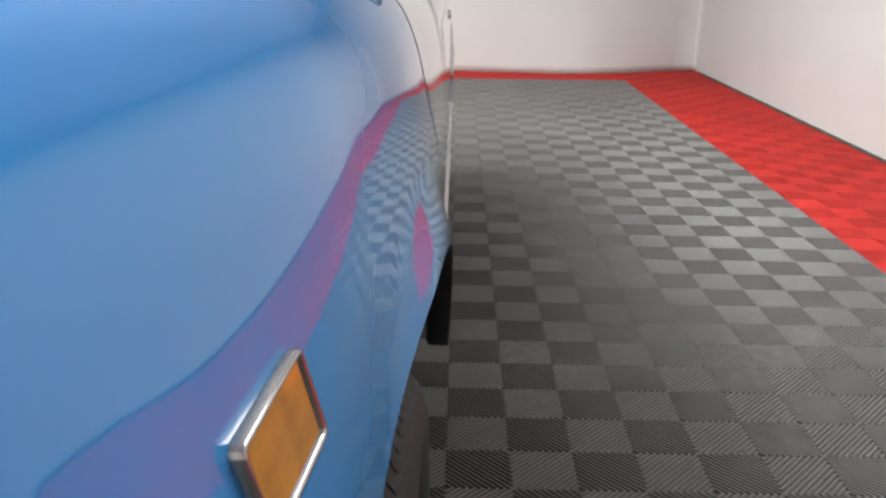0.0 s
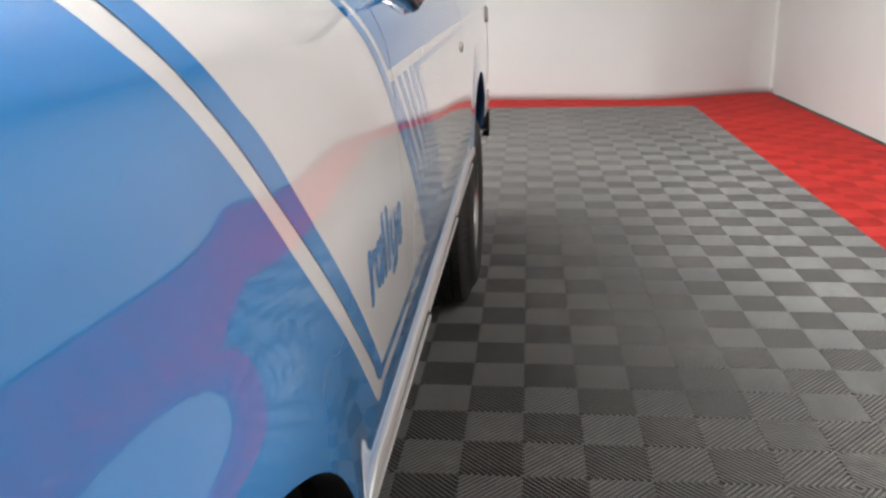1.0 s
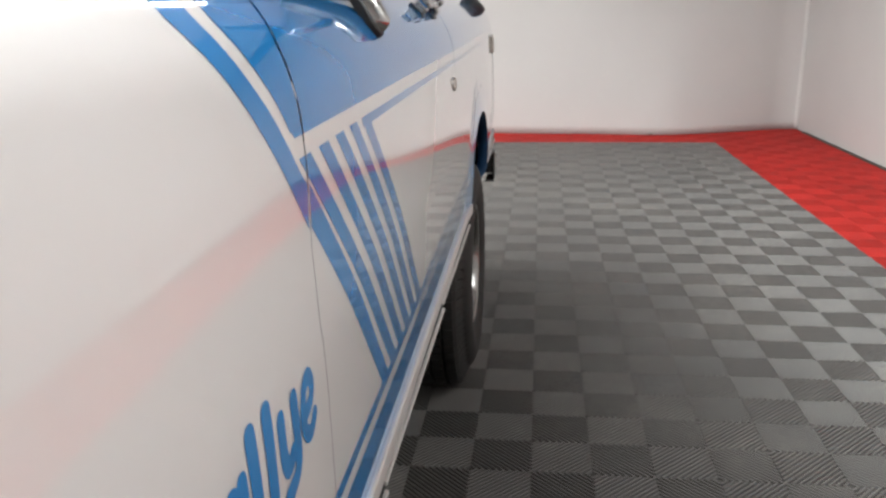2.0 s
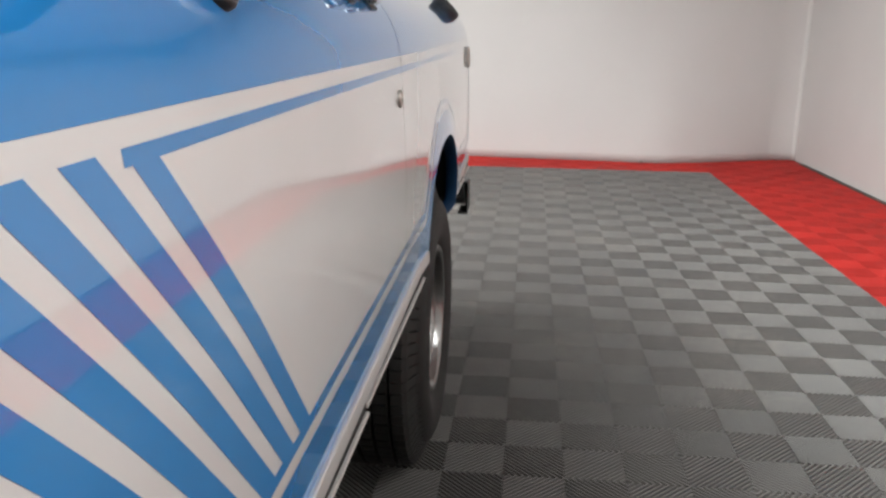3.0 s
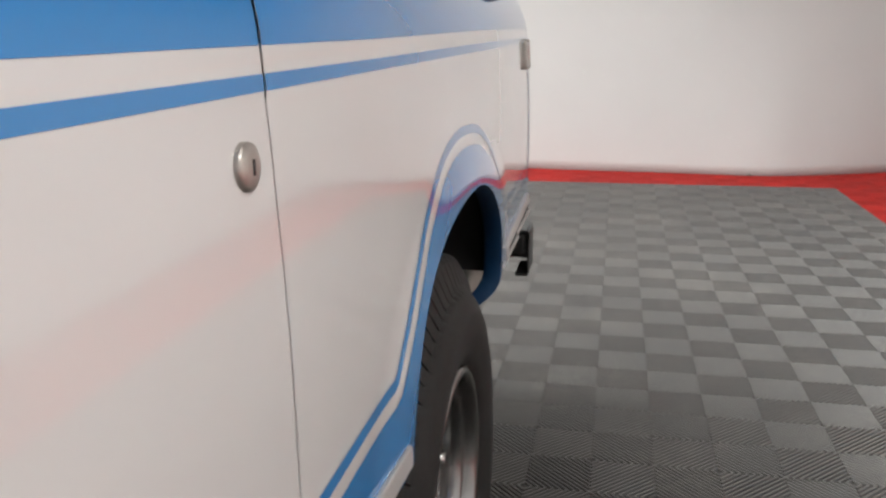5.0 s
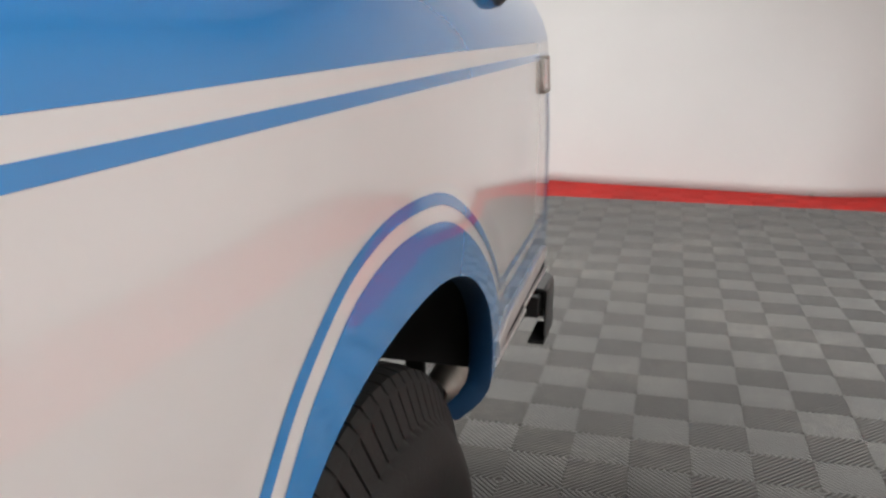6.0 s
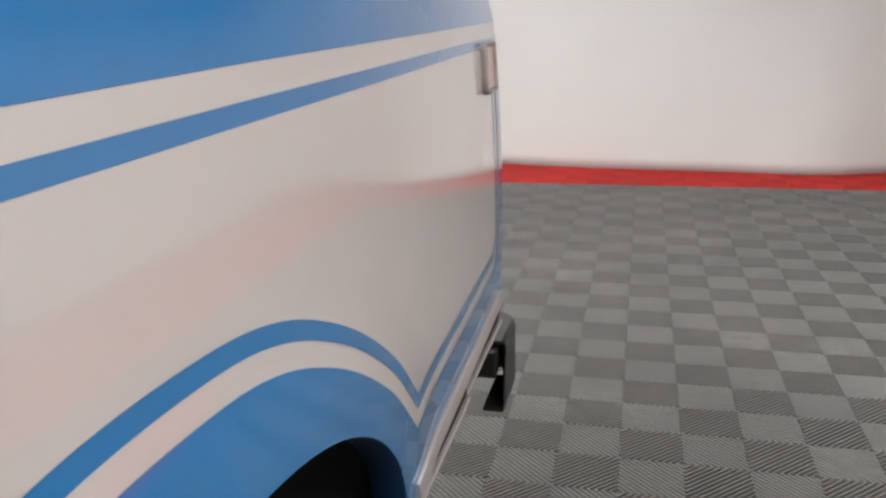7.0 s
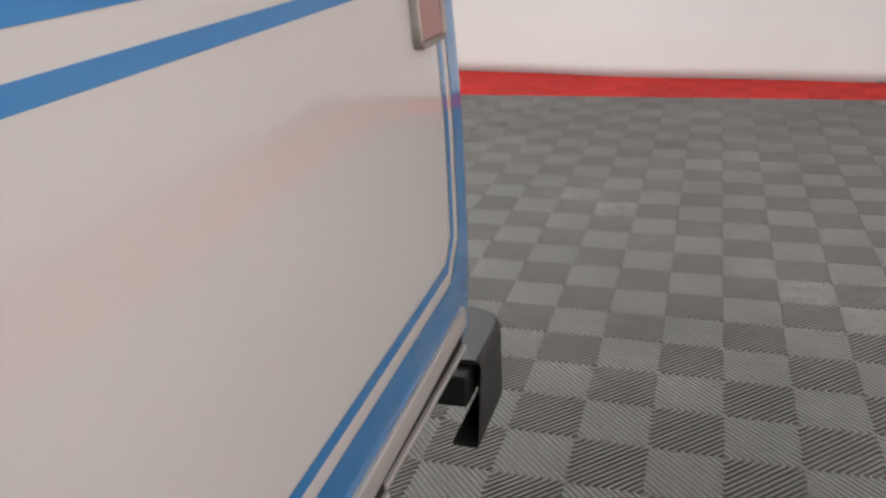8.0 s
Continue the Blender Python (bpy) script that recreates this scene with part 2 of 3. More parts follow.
def fx(y, z):
    """The right side's x at a place along the car and a height (before the rake)."""
    w = min(max((-1.05 - y) / 0.5, 0), 1)
    w = w * w * (3 - 2 * w)
    more = 0.088 * max(min(z, 1.04) - 0.86, 0) ** 1.5 * min(max((0.35 - y) / 0.7, 0), 1)        # the door leans a little more than the tail
    x = SIDE - 0.004 * y - (1 - w) * (float(np.interp(z, ZT, LEAN_R)) + more) - w * float(np.interp(z, ZT, LEAN_F)) + flare(y, z)
    if y < -1.05:              # the fender draws in towards the nose
        high = max(z - 0.88, 0)
        x -= 0.0046 * smooth((-1.05 - y) / 0.45) * smooth((z - 0.766) / 0.3)
        x -= 0.0144 * high * smooth(1 - abs(y + 1.5) / 0.25) - 0.0194 * high * smooth((-1.6 - y) / 0.3)
    if y < -1.54:
        x -= 0.053 * ((-1.54 - y) / 0.6) ** 1.5125
    if y < -1.95:              # the nose leans in more
        x -= 0.109 * max(z - 0.84, 0) * smooth((-1.95 - y) / 0.3)
    if y < FRONT + 0.05:
        x -= 0.05 - math.sqrt(max(0.05 ** 2 - (FRONT + 0.05 - y) ** 2, 0))
    if y > 1.1:
        x -= 0.006 * ((y - 1.1) / 0.68) ** 2
    if y > REAR - 0.030:
        x -= 0.030 - math.sqrt(max(0.030 ** 2 - (y - REAR + 0.030) ** 2, 0))
    return x


def on_side(y, z, off=0.0):
    e = 1e-3
    n = Vector((1, -(fx(y + e, z) - fx(y - e, z)) / (2 * e), -(fx(y, z + e) - fx(y, z - e)) / (2 * e))).normalized()
    return Vector((fx(y, z), y, z + RAKE * y)) + n * off, n


# the door's shut lines: (y, z) chains
SEAM_F = [(-0.919, 0.6), (-0.919, 0.729), (-0.924, 0.83), (-0.93, 0.892), (-0.924, 0.946), (-0.908, 0.993), (-0.893, 1.036), (-0.881, 1.065), (-0.860, 1.1), (-0.822, 1.137), (-0.785, 1.17)]
SEAM_R = [(0.239, 0.60), (0.239, 0.89), (0.242, 1.0), (0.246, 1.034), (0.252, 1.06), (0.275, 1.17)]
GAP = 0.0014


def seam_at(chain, z):
    return float(np.interp(z, [c[1] for c in chain], [c[0] for c in chain]))


def panel(sheet, name, label, which, off, material):
    """One of the three panels (0 before the front shut line, 1 the door, 2 behind it) of a flat sheet cut at the shut lines."""
    bm = sheet.copy()
    doomed = []
    for f in bm.faces:
        c = f.calc_center_median()
        if (c.y > seam_at(SEAM_F, c.z)) + (c.y > seam_at(SEAM_R, c.z)) != which:
            doomed.append(f)
    bmesh.ops.delete(bm, geom=doomed, context="FACES")
    normals = []
    for v in bm.verts:
        p, n = on_side(v.co.y, v.co.z, off)
        v.co = p
        normals.append(n)
    for f in bm.faces:
        f.normal_update()
        if f.normal.x < 0:
            f.normal_flip()
        f.smooth = True
    ob = part(name, bm, material, car, label)
    ob.data.normals_split_custom_set_from_vertices([tuple(n) for n in normals])
    return ob


def patch(name, outline, off, material, label="", seams=True, mirror=False, strip=False, split=(), parent=None):
    """A sheet of paint or steel with the given outline in (y, z), laid on the car's side."""
    bm = bmesh.new()
    vs = [bm.verts.new((0, y, z)) for y, z in outline]
    if strip:
        n = len(vs)
        for i in range(n // 2 - 1):
            bm.faces.new((vs[i], vs[i + 1], vs[n - 2 - i], vs[n - 1 - i]))
    else:
        for tri in geometry.tessellate_polygon([[Vector((y, z, 0)) for y, z in outline]]):
            bm.faces.new([vs[k] for k in tri])
    ys, zz = [o[0] for o in outline], [o[1] for o in outline]

    def cut(co, no):
        bmesh.ops.bisect_plane(bm, geom=bm.verts[:] + bm.edges[:] + bm.faces[:], dist=1e-6, plane_co=co, plane_no=no)
    fine = [FRONT + 0.008 * k for k in range(8)] + [REAR - 0.030 + 0.005 * k for k in range(6)] + [-2.24 + 0.024 * k for k in range(48)] + [0.42 + 0.02 * k for k in range(50)]
    for y in [k * 0.2 for k in range(-5, 9)] + fine:
        if min(ys) < y < max(ys):
            cut((0, y, 0), (0, 1, 0))
    for z in [*np.arange(0.62, 0.96, 0.012), *np.arange(0.96, TOP_Z, 0.014)]:
        if min(zz) < z < max(zz):
            cut((0, 0, z), (0, 0, 1))
    if seams:
        for chain in (SEAM_F, SEAM_R):
            for (ya, za), (yb, zb) in zip(chain, chain[1:]):
                if max(zz) < za or min(zz) > zb or max(ys) < min(ya, yb) - 0.02 or min(ys) > max(ya, yb) + 0.02:
                    continue
                no = Vector((0, zb - za, -(yb - ya))).normalized()
                gap = GAP * (3.0 if za >= 1.03 else 2.1 if za >= 0.99 else 1.0)
                for side in (-1, 1):
                    cut(Vector((0, ya, za)) + no * side * gap / 2, no)
                doomed = [f for f in bm.faces if za <= f.calc_center_median().z <= zb and abs((f.calc_center_median() - Vector((0, ya, za))).dot(no)) < gap / 2]
                bmesh.ops.delete(bm, geom=doomed, context="FACES")
    normals = []
    if split:
        return [panel(bm, nm, lab, i, off, material) for i, (nm, lab) in enumerate(split)]
    bm.verts.index_update()
    for v in bm.verts:
        p, n = on_side(v.co.y, v.co.z, off)
        if mirror:
            p.x, n.x = 2 * MID - p.x, -n.x
        v.co = p
        normals.append(n)
    for f in bm.faces:
        f.normal_update()
        if (f.normal.x < 0) != mirror:
            f.normal_flip()
        f.smooth = True
    ob = part(name, bm, material, parent or car, label)
    ob.data.normals_split_custom_set_from_vertices([tuple(n) for n in normals])
    return ob


def arch(yc, steps=40, grow=0.0, z0=ARCH_Z):
    """The arch's edge from its rear foot to its front foot: rounder behind, squarer in front."""
    out = []
    for k in range(steps + 1):
        a = math.pi * k / steps
        c, s = math.cos(a), math.sin(a)
        n = 2.5 if c < 0 < yc else 2.05
        out.append((yc + math.copysign(abs(c) ** (2 / n), c) * (arch_half(yc) + grow - (0.016 if c > 0 and yc > 0 else 0.0)), z0 + abs(s) ** (2 / n) * (arch_height(yc) + grow)))
    return out


def spline(points, n=8):
    return plan_curve(points, n)


def shifted(line, d):
    """The line moved by d to the right of its way."""
    out = []
    for i, p in enumerate(line):
        a, b = line[max(i - 1, 0)], line[min(i + 1, len(line) - 1)]
        t = Vector((b[0] - a[0], b[1] - a[1])).normalized()
        out.append((p[0] + t.y * d, p[1] - t.x * d))
    return out


def ribbon(name, a, b, off, material, label="", parent=None):
    return patch(name, list(a) + list(b)[::-1], off, material, label, strip=True, parent=parent)


BOTTOM = 0.60
# steel: fender, door and rear quarter in white
outline = [(REAR, BOTTOM), (REAR, TOP_Z), (FRONT, TOP_Z), (FRONT, BOTTOM)] + [(FRONT_WHEEL - arch_half(FRONT_WHEEL) - 0.001, BOTTOM)] + arch(FRONT_WHEEL)[::-1] + arch(REAR_WHEEL)[::-1]
panels = dict(zip(("front_fender", "door", "rear_quarter"), patch("side_panel", outline, 0.0, WHITE_PAINT, split=(
    ("front_fender", "white and blue front fender"), ("door", "closed white and blue door"), ("rear_quarter", "white and blue rear quarter panel")))))
patch("side_panel", outline, 0.0, WHITE_PAINT, "white painted body side", seams=False, mirror=True)

# the jambs that show in the shut lines
for chain in (SEAM_F, SEAM_R):
    # above the belt the gap's shade is put into the jamb's colour
    for z0, z1, material in ((0.60, 1.0335, WHITE_PAINT), (1.0335, 1.165, DARKENED_BLUE)):
        zs = [z0 + (z1 - z0) * k / 10 for k in range(11)]
        ys = [float(np.interp(z, [c[1] for c in chain], [c[0] for c in chain])) for z in zs]
        patch("door_jamb", [(y - 0.012, z) for y, z in zip(ys, zs)] + [(y + 0.012, z) for y, z in zip(ys, zs)][::-1], -0.0045, material, seams=False, strip=True)

# the front swoosh: three lines, from the foot upwards
SW_IN = [(-1.14, 0.722), (-1.158, 0.7235), (-1.172, 0.741), (-1.222, 0.796), (-1.279, 0.858), (-1.344, 0.931), (-1.388, 0.984), (-1.421, 1.024), (-1.450, 1.054), (-1.470, 1.073), (-1.500, 1.111), (-1.513, 1.143), (-1.522, 1.17)]
SW_MID = [(-1.14, 0.7095), (-1.168, 0.709), (-1.185, 0.720), (-1.206, 0.747), (-1.288, 0.830), (-1.358, 0.907), (-1.402, 0.956), (-1.438, 0.996), (-1.464, 1.025), (-1.490, 1.052), (-1.518, 1.081), (-1.544, 1.116), (-1.555, 1.144), (-1.563, 1.17)]
SW_OUT = [(-1.14, 0.6935), (-1.178, 0.687), (-1.198, 0.699), (-1.228, 0.731), (-1.302, 0.812), (-1.370, 0.884), (-1.415, 0.934), (-1.449, 0.976), (-1.476, 1.008), (-1.501, 1.034), (-1.527, 1.060), (-1.555, 1.089), (-1.581, 1.119), (-1.595, 1.145), (-1.606, 1.17)]
sw_in, sw_mid, sw_out = spline(SW_IN), spline(SW_MID), spline(SW_OUT)
ribbon("swoosh_stripe", sw_in, sw_mid, 0.0007, BLUE_PAINT, "blue painted swoosh line", panels["front_fender"])
front_blue = sw_out[::-1] + [(-1.0, 0.694), (-1.0, BOTTOM)] + arch(FRONT_WHEEL) + [(FRONT_WHEEL - arch_half(FRONT_WHEEL) - 0.001, BOTTOM), (FRONT, BOTTOM), (FRONT, TOP_Z)]
patch("fender_paint", front_blue, 0.0007, BLUE_PAINT, "blue painted front of the fender", parent=panels["front_fender"])

# the arc from the bonnet down into the door bars
ARC_OUT = [(-1.000, 1.17), (-1.015, 1.136), (-1.018, 1.118), (-1.003, 1.083), (-0.988, 1.053), (-0.961, 1.014), (-0.9235, 0.962)]
ARC_IN = [(-0.955, 1.17), (-0.971, 1.136), (-0.976, 1.117), (-0.965, 1.079), (-0.951, 1.052), (-0.926, 1.013), (-0.9103, 0.995)]
ARC_EDGE = [(-0.925, 1.17), (-0.943, 1.136), (-0.949, 1.115), (-0.941, 1.081), (-0.926, 1.041), (-0.921, 1.0375)]
arc_out, arc_in, arc_edge = spline(ARC_OUT), spline(ARC_IN), spline(ARC_EDGE)
BELT_TOP, BELT_MID, BELT_LOW = 1.0325, 1.0165, 1.0065


def belt(z, y):
    """A belt line's height: the band widens a little past the door and drops slightly at the tail."""
    return z + 0.15 * (z - BELT_LOW) * min(max((y - 0.5) / 0.5, 0), 1) - 0.0011 * (y + 0.676)


ribbon("arc_stripe", arc_out, arc_in, 0.0003, BLUE_PAINT, "blue painted arc line")
upper = [p for p in arc_edge if p[1] > belt(BELT_TOP, p[0])] + [(-0.919, BELT_TOP), (0.5, belt(BELT_TOP, 0.5)), (1.0, belt(BELT_TOP, 1.0)), (REAR, belt(BELT_TOP, REAR)), (REAR, TOP_Z)]
patch("belt_paint", upper[:-1] + [(REAR, TOP_Z), (arc_edge[0][0], TOP_Z + 0.0001)], 0.0003, BLUE_PAINT, "blue painted upper body")
ribbon("belt_stripe", [(-0.683, BELT_MID), (0.5, belt(BELT_MID, 0.5)), (1.0, belt(BELT_MID, 1.0)), (REAR, belt(BELT_MID, REAR))], [(-0.683, BELT_LOW), (0.5, belt(BELT_LOW, 0.5)), (1.0, belt(BELT_LOW, 1.0)), (REAR, belt(BELT_LOW, REAR))], 0.0003, BLUE_PAINT, "thin blue belt line")
# the slanting bars on the door
for k in range(6):
    y_low, y_top, wide = -0.693 + 0.0545 * k, -0.919 + 0.059 * (k - 1), 0.033
    a = [(y_low, 0.716), (y_top, BELT_MID)]
    b = [(y + wide, z) for y, z in a]
    if k == 0:                 # the first bar carries the arc on past the shut line
        a[1], b[1] = (seam_at(SEAM_F, 0.962) + 0.002, 0.962), (seam_at(SEAM_F, 0.995) + 0.003, 0.995)
    ribbon("door_bar", a, b, 0.0003, BLUE_PAINT, "blue slanting bar", panels["door"])

# the sill lines, round the rear arch and up the rear edge
SILL = [(-1.14, 0.722), (-0.6, 0.722), (0.0, 0.722), (0.38, 0.722), (0.470, 0.722)]
ARCHLINE = [(0.476, 0.724), (0.520, 0.762), (0.570, 0.808), (0.620, 0.849), (0.690, 0.886), (0.750, 0.904), (0.830, 0.913), (0.930, 0.908), (1.000, 0.894), (1.065, 0.868), (1.130, 0.832), (1.200, 0.781), (1.252, 0.728)]
TAIL = [(1.258, 0.722), (1.45, 0.722), (1.698, 0.722), (1.719, 0.745), (1.722, 0.85), (1.722, belt(BELT_LOW, 1.722))]
line = SILL + spline(ARCHLINE, 5) + TAIL


def sharp(line, d):
    """Offset to the right of the way with true corners."""
    out = []
    for i, p in enumerate(line):
        p = Vector(p)
        t0 = (p - Vector(line[i - 1])).normalized() if i else None
        t1 = (Vector(line[i + 1]) - p).normalized() if i + 1 < len(line) else None
        t0, t1 = t0 or t1, t1 or t0
        n0, n1 = Vector((t0.y, -t0.x)), Vector((t1.y, -t1.x))
        m = (n0 + n1).normalized()
        out.append(tuple(p + m * d / max(m.dot(n0), 0.45)))
    return out


thin, wide_line = sharp(line, 0.0125), sharp(line, 0.0285)
ribbon("sill_stripe", line, thin, 0.0006, BLUE_PAINT, "thin blue pinstripe")
low_blue = [(-1.001, 0.6935)] + wide_line[1:] + [(REAR, belt(BELT_LOW, REAR)), (REAR, BOTTOM)] + arch(REAR_WHEEL) + [(-1.001, BOTTOM)]
patch("sill_paint", low_blue, 0.0006, BLUE_PAINT, "blue painted sill and wheel arch")

# lettering on the fender: heavy upright strokes with rounded ends
WORD = (                       # r, a, l, l, y, e as (width, points along the stroke)
    (0.019, ((-1.186, 0.862), (-1.184, 0.814))), (0.015, ((-1.182, 0.848), (-1.173, 0.857), (-1.160, 0.858))),
    (0.015, ((-1.128, 0.852), (-1.138, 0.860), (-1.150, 0.852), (-1.153, 0.836), (-1.147, 0.821), (-1.136, 0.820), (-1.126, 0.832))), (0.017, ((-1.121, 0.860), (-1.119, 0.815))),
    (0.018, ((-1.101, 0.880), (-1.097, 0.815))),
    (0.018, ((-1.071, 0.880), (-1.069, 0.814))),
    (0.016, ((-1.046, 0.861), (-1.044, 0.832), (-1.036, 0.820), (-1.024, 0.825))), (0.017, ((-1.016, 0.862), (-1.013, 0.818), (-1.021, 0.804), (-1.042, 0.799))),
    (0.014, ((-0.994, 0.836), (-0.976, 0.842), (-0.971, 0.854), (-0.980, 0.863), (-0.991, 0.856), (-0.997, 0.838), (-0.991, 0.822), (-0.979, 0.817), (-0.968, 0.826))),
)
bm = bmesh.new()
for k, (w, pts) in enumerate(WORD):
    line = spline(pts, 6) if len(pts) > 2 else [tuple(pts[0][c] + (pts[1][c] - pts[0][c]) * i / 6 for c in (0, 1)) for i in range(7)]
    left, right = shifted(line, -w / 2), shifted(line, w / 2)
    (ya, za), (yb, zb) = line[0], line[-1]
    ta, tb = math.atan2(left[0][1] - za, left[0][0] - ya), math.atan2(right[-1][1] - zb, right[-1][0] - yb)
    cap0 = [(ya + w / 2 * math.cos(ta + math.pi * i / 8), za + w / 2 * math.sin(ta + math.pi * i / 8)) for i in range(1, 8)]
    cap1 = [(yb + w / 2 * math.cos(tb + math.pi * i / 8), zb + w / 2 * math.sin(tb + math.pi * i / 8)) for i in range(1, 8)]
    lay = 0.0004 + 0.00006 * (k % 3)
    lv, rv = [[bm.verts.new(on_side(y, z, lay)[0]) for y, z in side] for side in (left, right)]
    for i in range(len(line) - 1):
        bm.faces.new((lv[i], lv[i + 1], rv[i + 1], rv[i]))
    bm.faces.new([lv[0]] + [bm.verts.new(on_side(y, z, lay)[0]) for y, z in cap0] + [rv[0]])
    bm.faces.new([rv[-1]] + [bm.verts.new(on_side(y, z, lay)[0]) for y, z in cap1] + [lv[-1]])
for f in bm.faces:
    f.normal_update()
    if f.normal.x < 0:
        f.normal_flip()
part("lettering", bm, BLUE_PAINT, panels["front_fender"], "blue rounded word reading rallye")

# arch lips and wheel wells
for yc, mirror in ((REAR_WHEEL, 0), (FRONT_WHEEL, 0), (REAR_WHEEL, 1), (FRONT_WHEEL, 1)):
    bm = bmesh.new()
    rim = []
    heel = yc + arch_half(yc)
    foot = [(heel - 0.045, 0.548, 0.036), (heel - 0.035, 0.558, 0.022), (heel - 0.027, 0.570, 0.010), (heel - 0.019, 0.585, 0.002)] if yc > 0 else []
    for y, z, tuck in foot + [(y, z, 0.0) for y, z in arch(yc)]:      # the rear foot turns in under the sheet
        p, n = on_side(y, z, 0.0008)
        p.x -= tuck
        row = []
        for dx, dr in ((0, 0), (-0.003, -0.003), (-0.030, -0.001), (-0.034, 0.015)):
            q = Vector((p.x + dx, yc + (y - yc) * (1 + dr), p.z + dr * 0.3))
            if mirror:
                q.x = 2 * MID - q.x
            row.append(bm.verts.new(q))
        rim.append(row)
    for a, b in zip(rim, rim[1:]):
        for i in range(3):
            bm.faces.new((a[i], a[i + 1], b[i + 1], b[i])).smooth = True
    # the rear lip takes the darkened blue, the front one black
    part("arch_lip", bm, DARKENED_BLUE if yc > 0 else BLACK, car, "dark blue inner arch lip" if yc > 0 else "black inner arch lip")
    bm = bmesh.new()
    rings = []
    for y, z in arch(yc, 30, grow=0.035, z0=0.602 if yc > 0 else 0.572):
        rings.append([bm.verts.new(((2 * MID - x if mirror else x), y, z + RAKE * yc)) for x in (SIDE - 0.036, SIDE - 0.38)])
    for a, b in zip(rings, rings[1:]):
        bm.faces.new((a[0], b[0], b[1], a[1])).smooth = True
    bm.faces.new([r[1] for r in rings])
    part("wheel_well", bm, BLACK, car, "black wheel well")

# top, nose and tail close the body
bm = bmesh.new()
rows = []
for k in range(45):
    y = FRONT + (REAR - FRONT) * k / 44
    xr = fx(y, TOP_Z)
    row = []
    for i in range(13):
        u = i / 12
        x = xr + (2 * MID - 2 * xr) * u
        row.append(bm.verts.new((x, y, TOP_Z + RAKE * y + 0.035 * (1 - (2 * u - 1) ** 4))))
    rows.append(row)
for a, b in zip(rows, rows[1:]):
    for i in range(12):
        bm.faces.new((a[i], b[i], b[i + 1], a[i + 1])).smooth = True
bmesh.ops.recalc_face_normals(bm, faces=bm.faces[:])
part("deck", bm, BLUE_PAINT, car, "blue painted bonnet and deck")
for y, nm in ((FRONT, "nose"), (REAR, "tail")):
    bm = bmesh.new()
    zs = list(np.linspace(BOTTOM, TOP_Z, 24))
    ring = [(fx(y, z), z) for z in zs] + [(MID, TOP_Z + 0.035)] + [(2 * MID - fx(y, z), z) for z in zs[::-1]]
    bm.faces.new([bm.verts.new((x, y, z + RAKE * y)) for x, z in ring])
    part(nm, bm, BLUE_PAINT, car)
# underbody between the wheels
bm = bmesh.new()
well = 0.40
for y0, y1 in ((FRONT + 0.03, FRONT_WHEEL - well), (FRONT_WHEEL + well, REAR_WHEEL - well), (REAR_WHEEL + well, REAR - 0.02)):
    z = RAKE * (y0 + y1) / 2
    inset = 0.17 if y1 < -1.9 else 0.052
    box(bm, 2 * MID - SIDE + inset, SIDE - inset, y0, y1, (0.635 if y0 > 1 else 0.50) + z, 1.0 + z)
box(bm, 2 * MID - SIDE + 0.40, SIDE - 0.40, FRONT + 0.05, REAR - 0.05, 0.42, 1.0)
part("underbody", bm, BLACK, car, "black underside")

# sill trim: a rounded bright moulding with a lip below
def moulding(y0, y1, lip0, lip1, up):
    bm = bmesh.new()
    prof = [(0.0004, 0.6360), (0.0026, 0.6355), (0.0036, 0.6335), (0.0042, 0.626), (0.0042, 0.6145), (0.0034, 0.6120), (-0.004, 0.6115), (-0.004, 0.6360)]
    rows = []
    n = max(2, int((y1 - y0) / 0.1))
    for k in range(n + 1):
        y = y0 + (y1 - y0) * k / n
        rows.append([bm.verts.new((fx(y, 0.70) + dx, y, z + up + RAKE * y)) for dx, z in prof])
    for a, b in zip(rows, rows[1:]):
        for i in range(len(prof)):
            bm.faces.new((a[i], a[(i + 1) % len(prof)], b[(i + 1) % len(prof)], b[i])).smooth = i in (0, 1, 4)
    bm.faces.new(rows[0])
    bm.faces.new(rows[-1][::-1])
    bmesh.ops.recalc_face_normals(bm, faces=bm.faces[:])
    m = part("sill_moulding", bm, ALUMINIUM, car, "bright aluminium sill moulding")
    n = max(2, int((lip1 - lip0) / 0.45))
    for k in range(n):
        a, b = lip0 + (lip1 - lip0) * k / n, lip0 + (lip1 - lip0) * (k + 1) / n - 0.002
        x = fx((a + b) / 2, 0.70)
        z = RAKE * (a + b) / 2 + up
        bm = bmesh.new()
        box(bm, x - 0.0010, x + 0.0052, a, b, 0.5930 + z, 0.5995 + z, 0.0015)
        part("lip", bm, ALUMINIUM, m)
        # black strip fills the gap above the lip, standing in for its shade
        bm = bmesh.new()
        box(bm, x - 0.030, x + 0.0004, a, b, 0.5960 + z, 0.6118 + z, 0.0010)
        part("seam_strip", bm, BLACK, m, "black recessed strip standing in for the gap's shade")


moulding(-1.315, 0.508, -1.300, 0.462, 0.0)
moulding(1.232, 1.752, 1.236, 1.738, 0.010)
bm = bmesh.new()
box(bm, SIDE - 0.019, SIDE - 0.007, 1.223, 1.2315, 0.602, 0.668, 0.003)
part("bracket", bm, BLACK_PAINT, car, "black moulding end bracket")

# wheels
TYRE_R = 0.370
WHEEL_SCALE = TYRE_R / 0.388
TYRE_OUT = -0.172


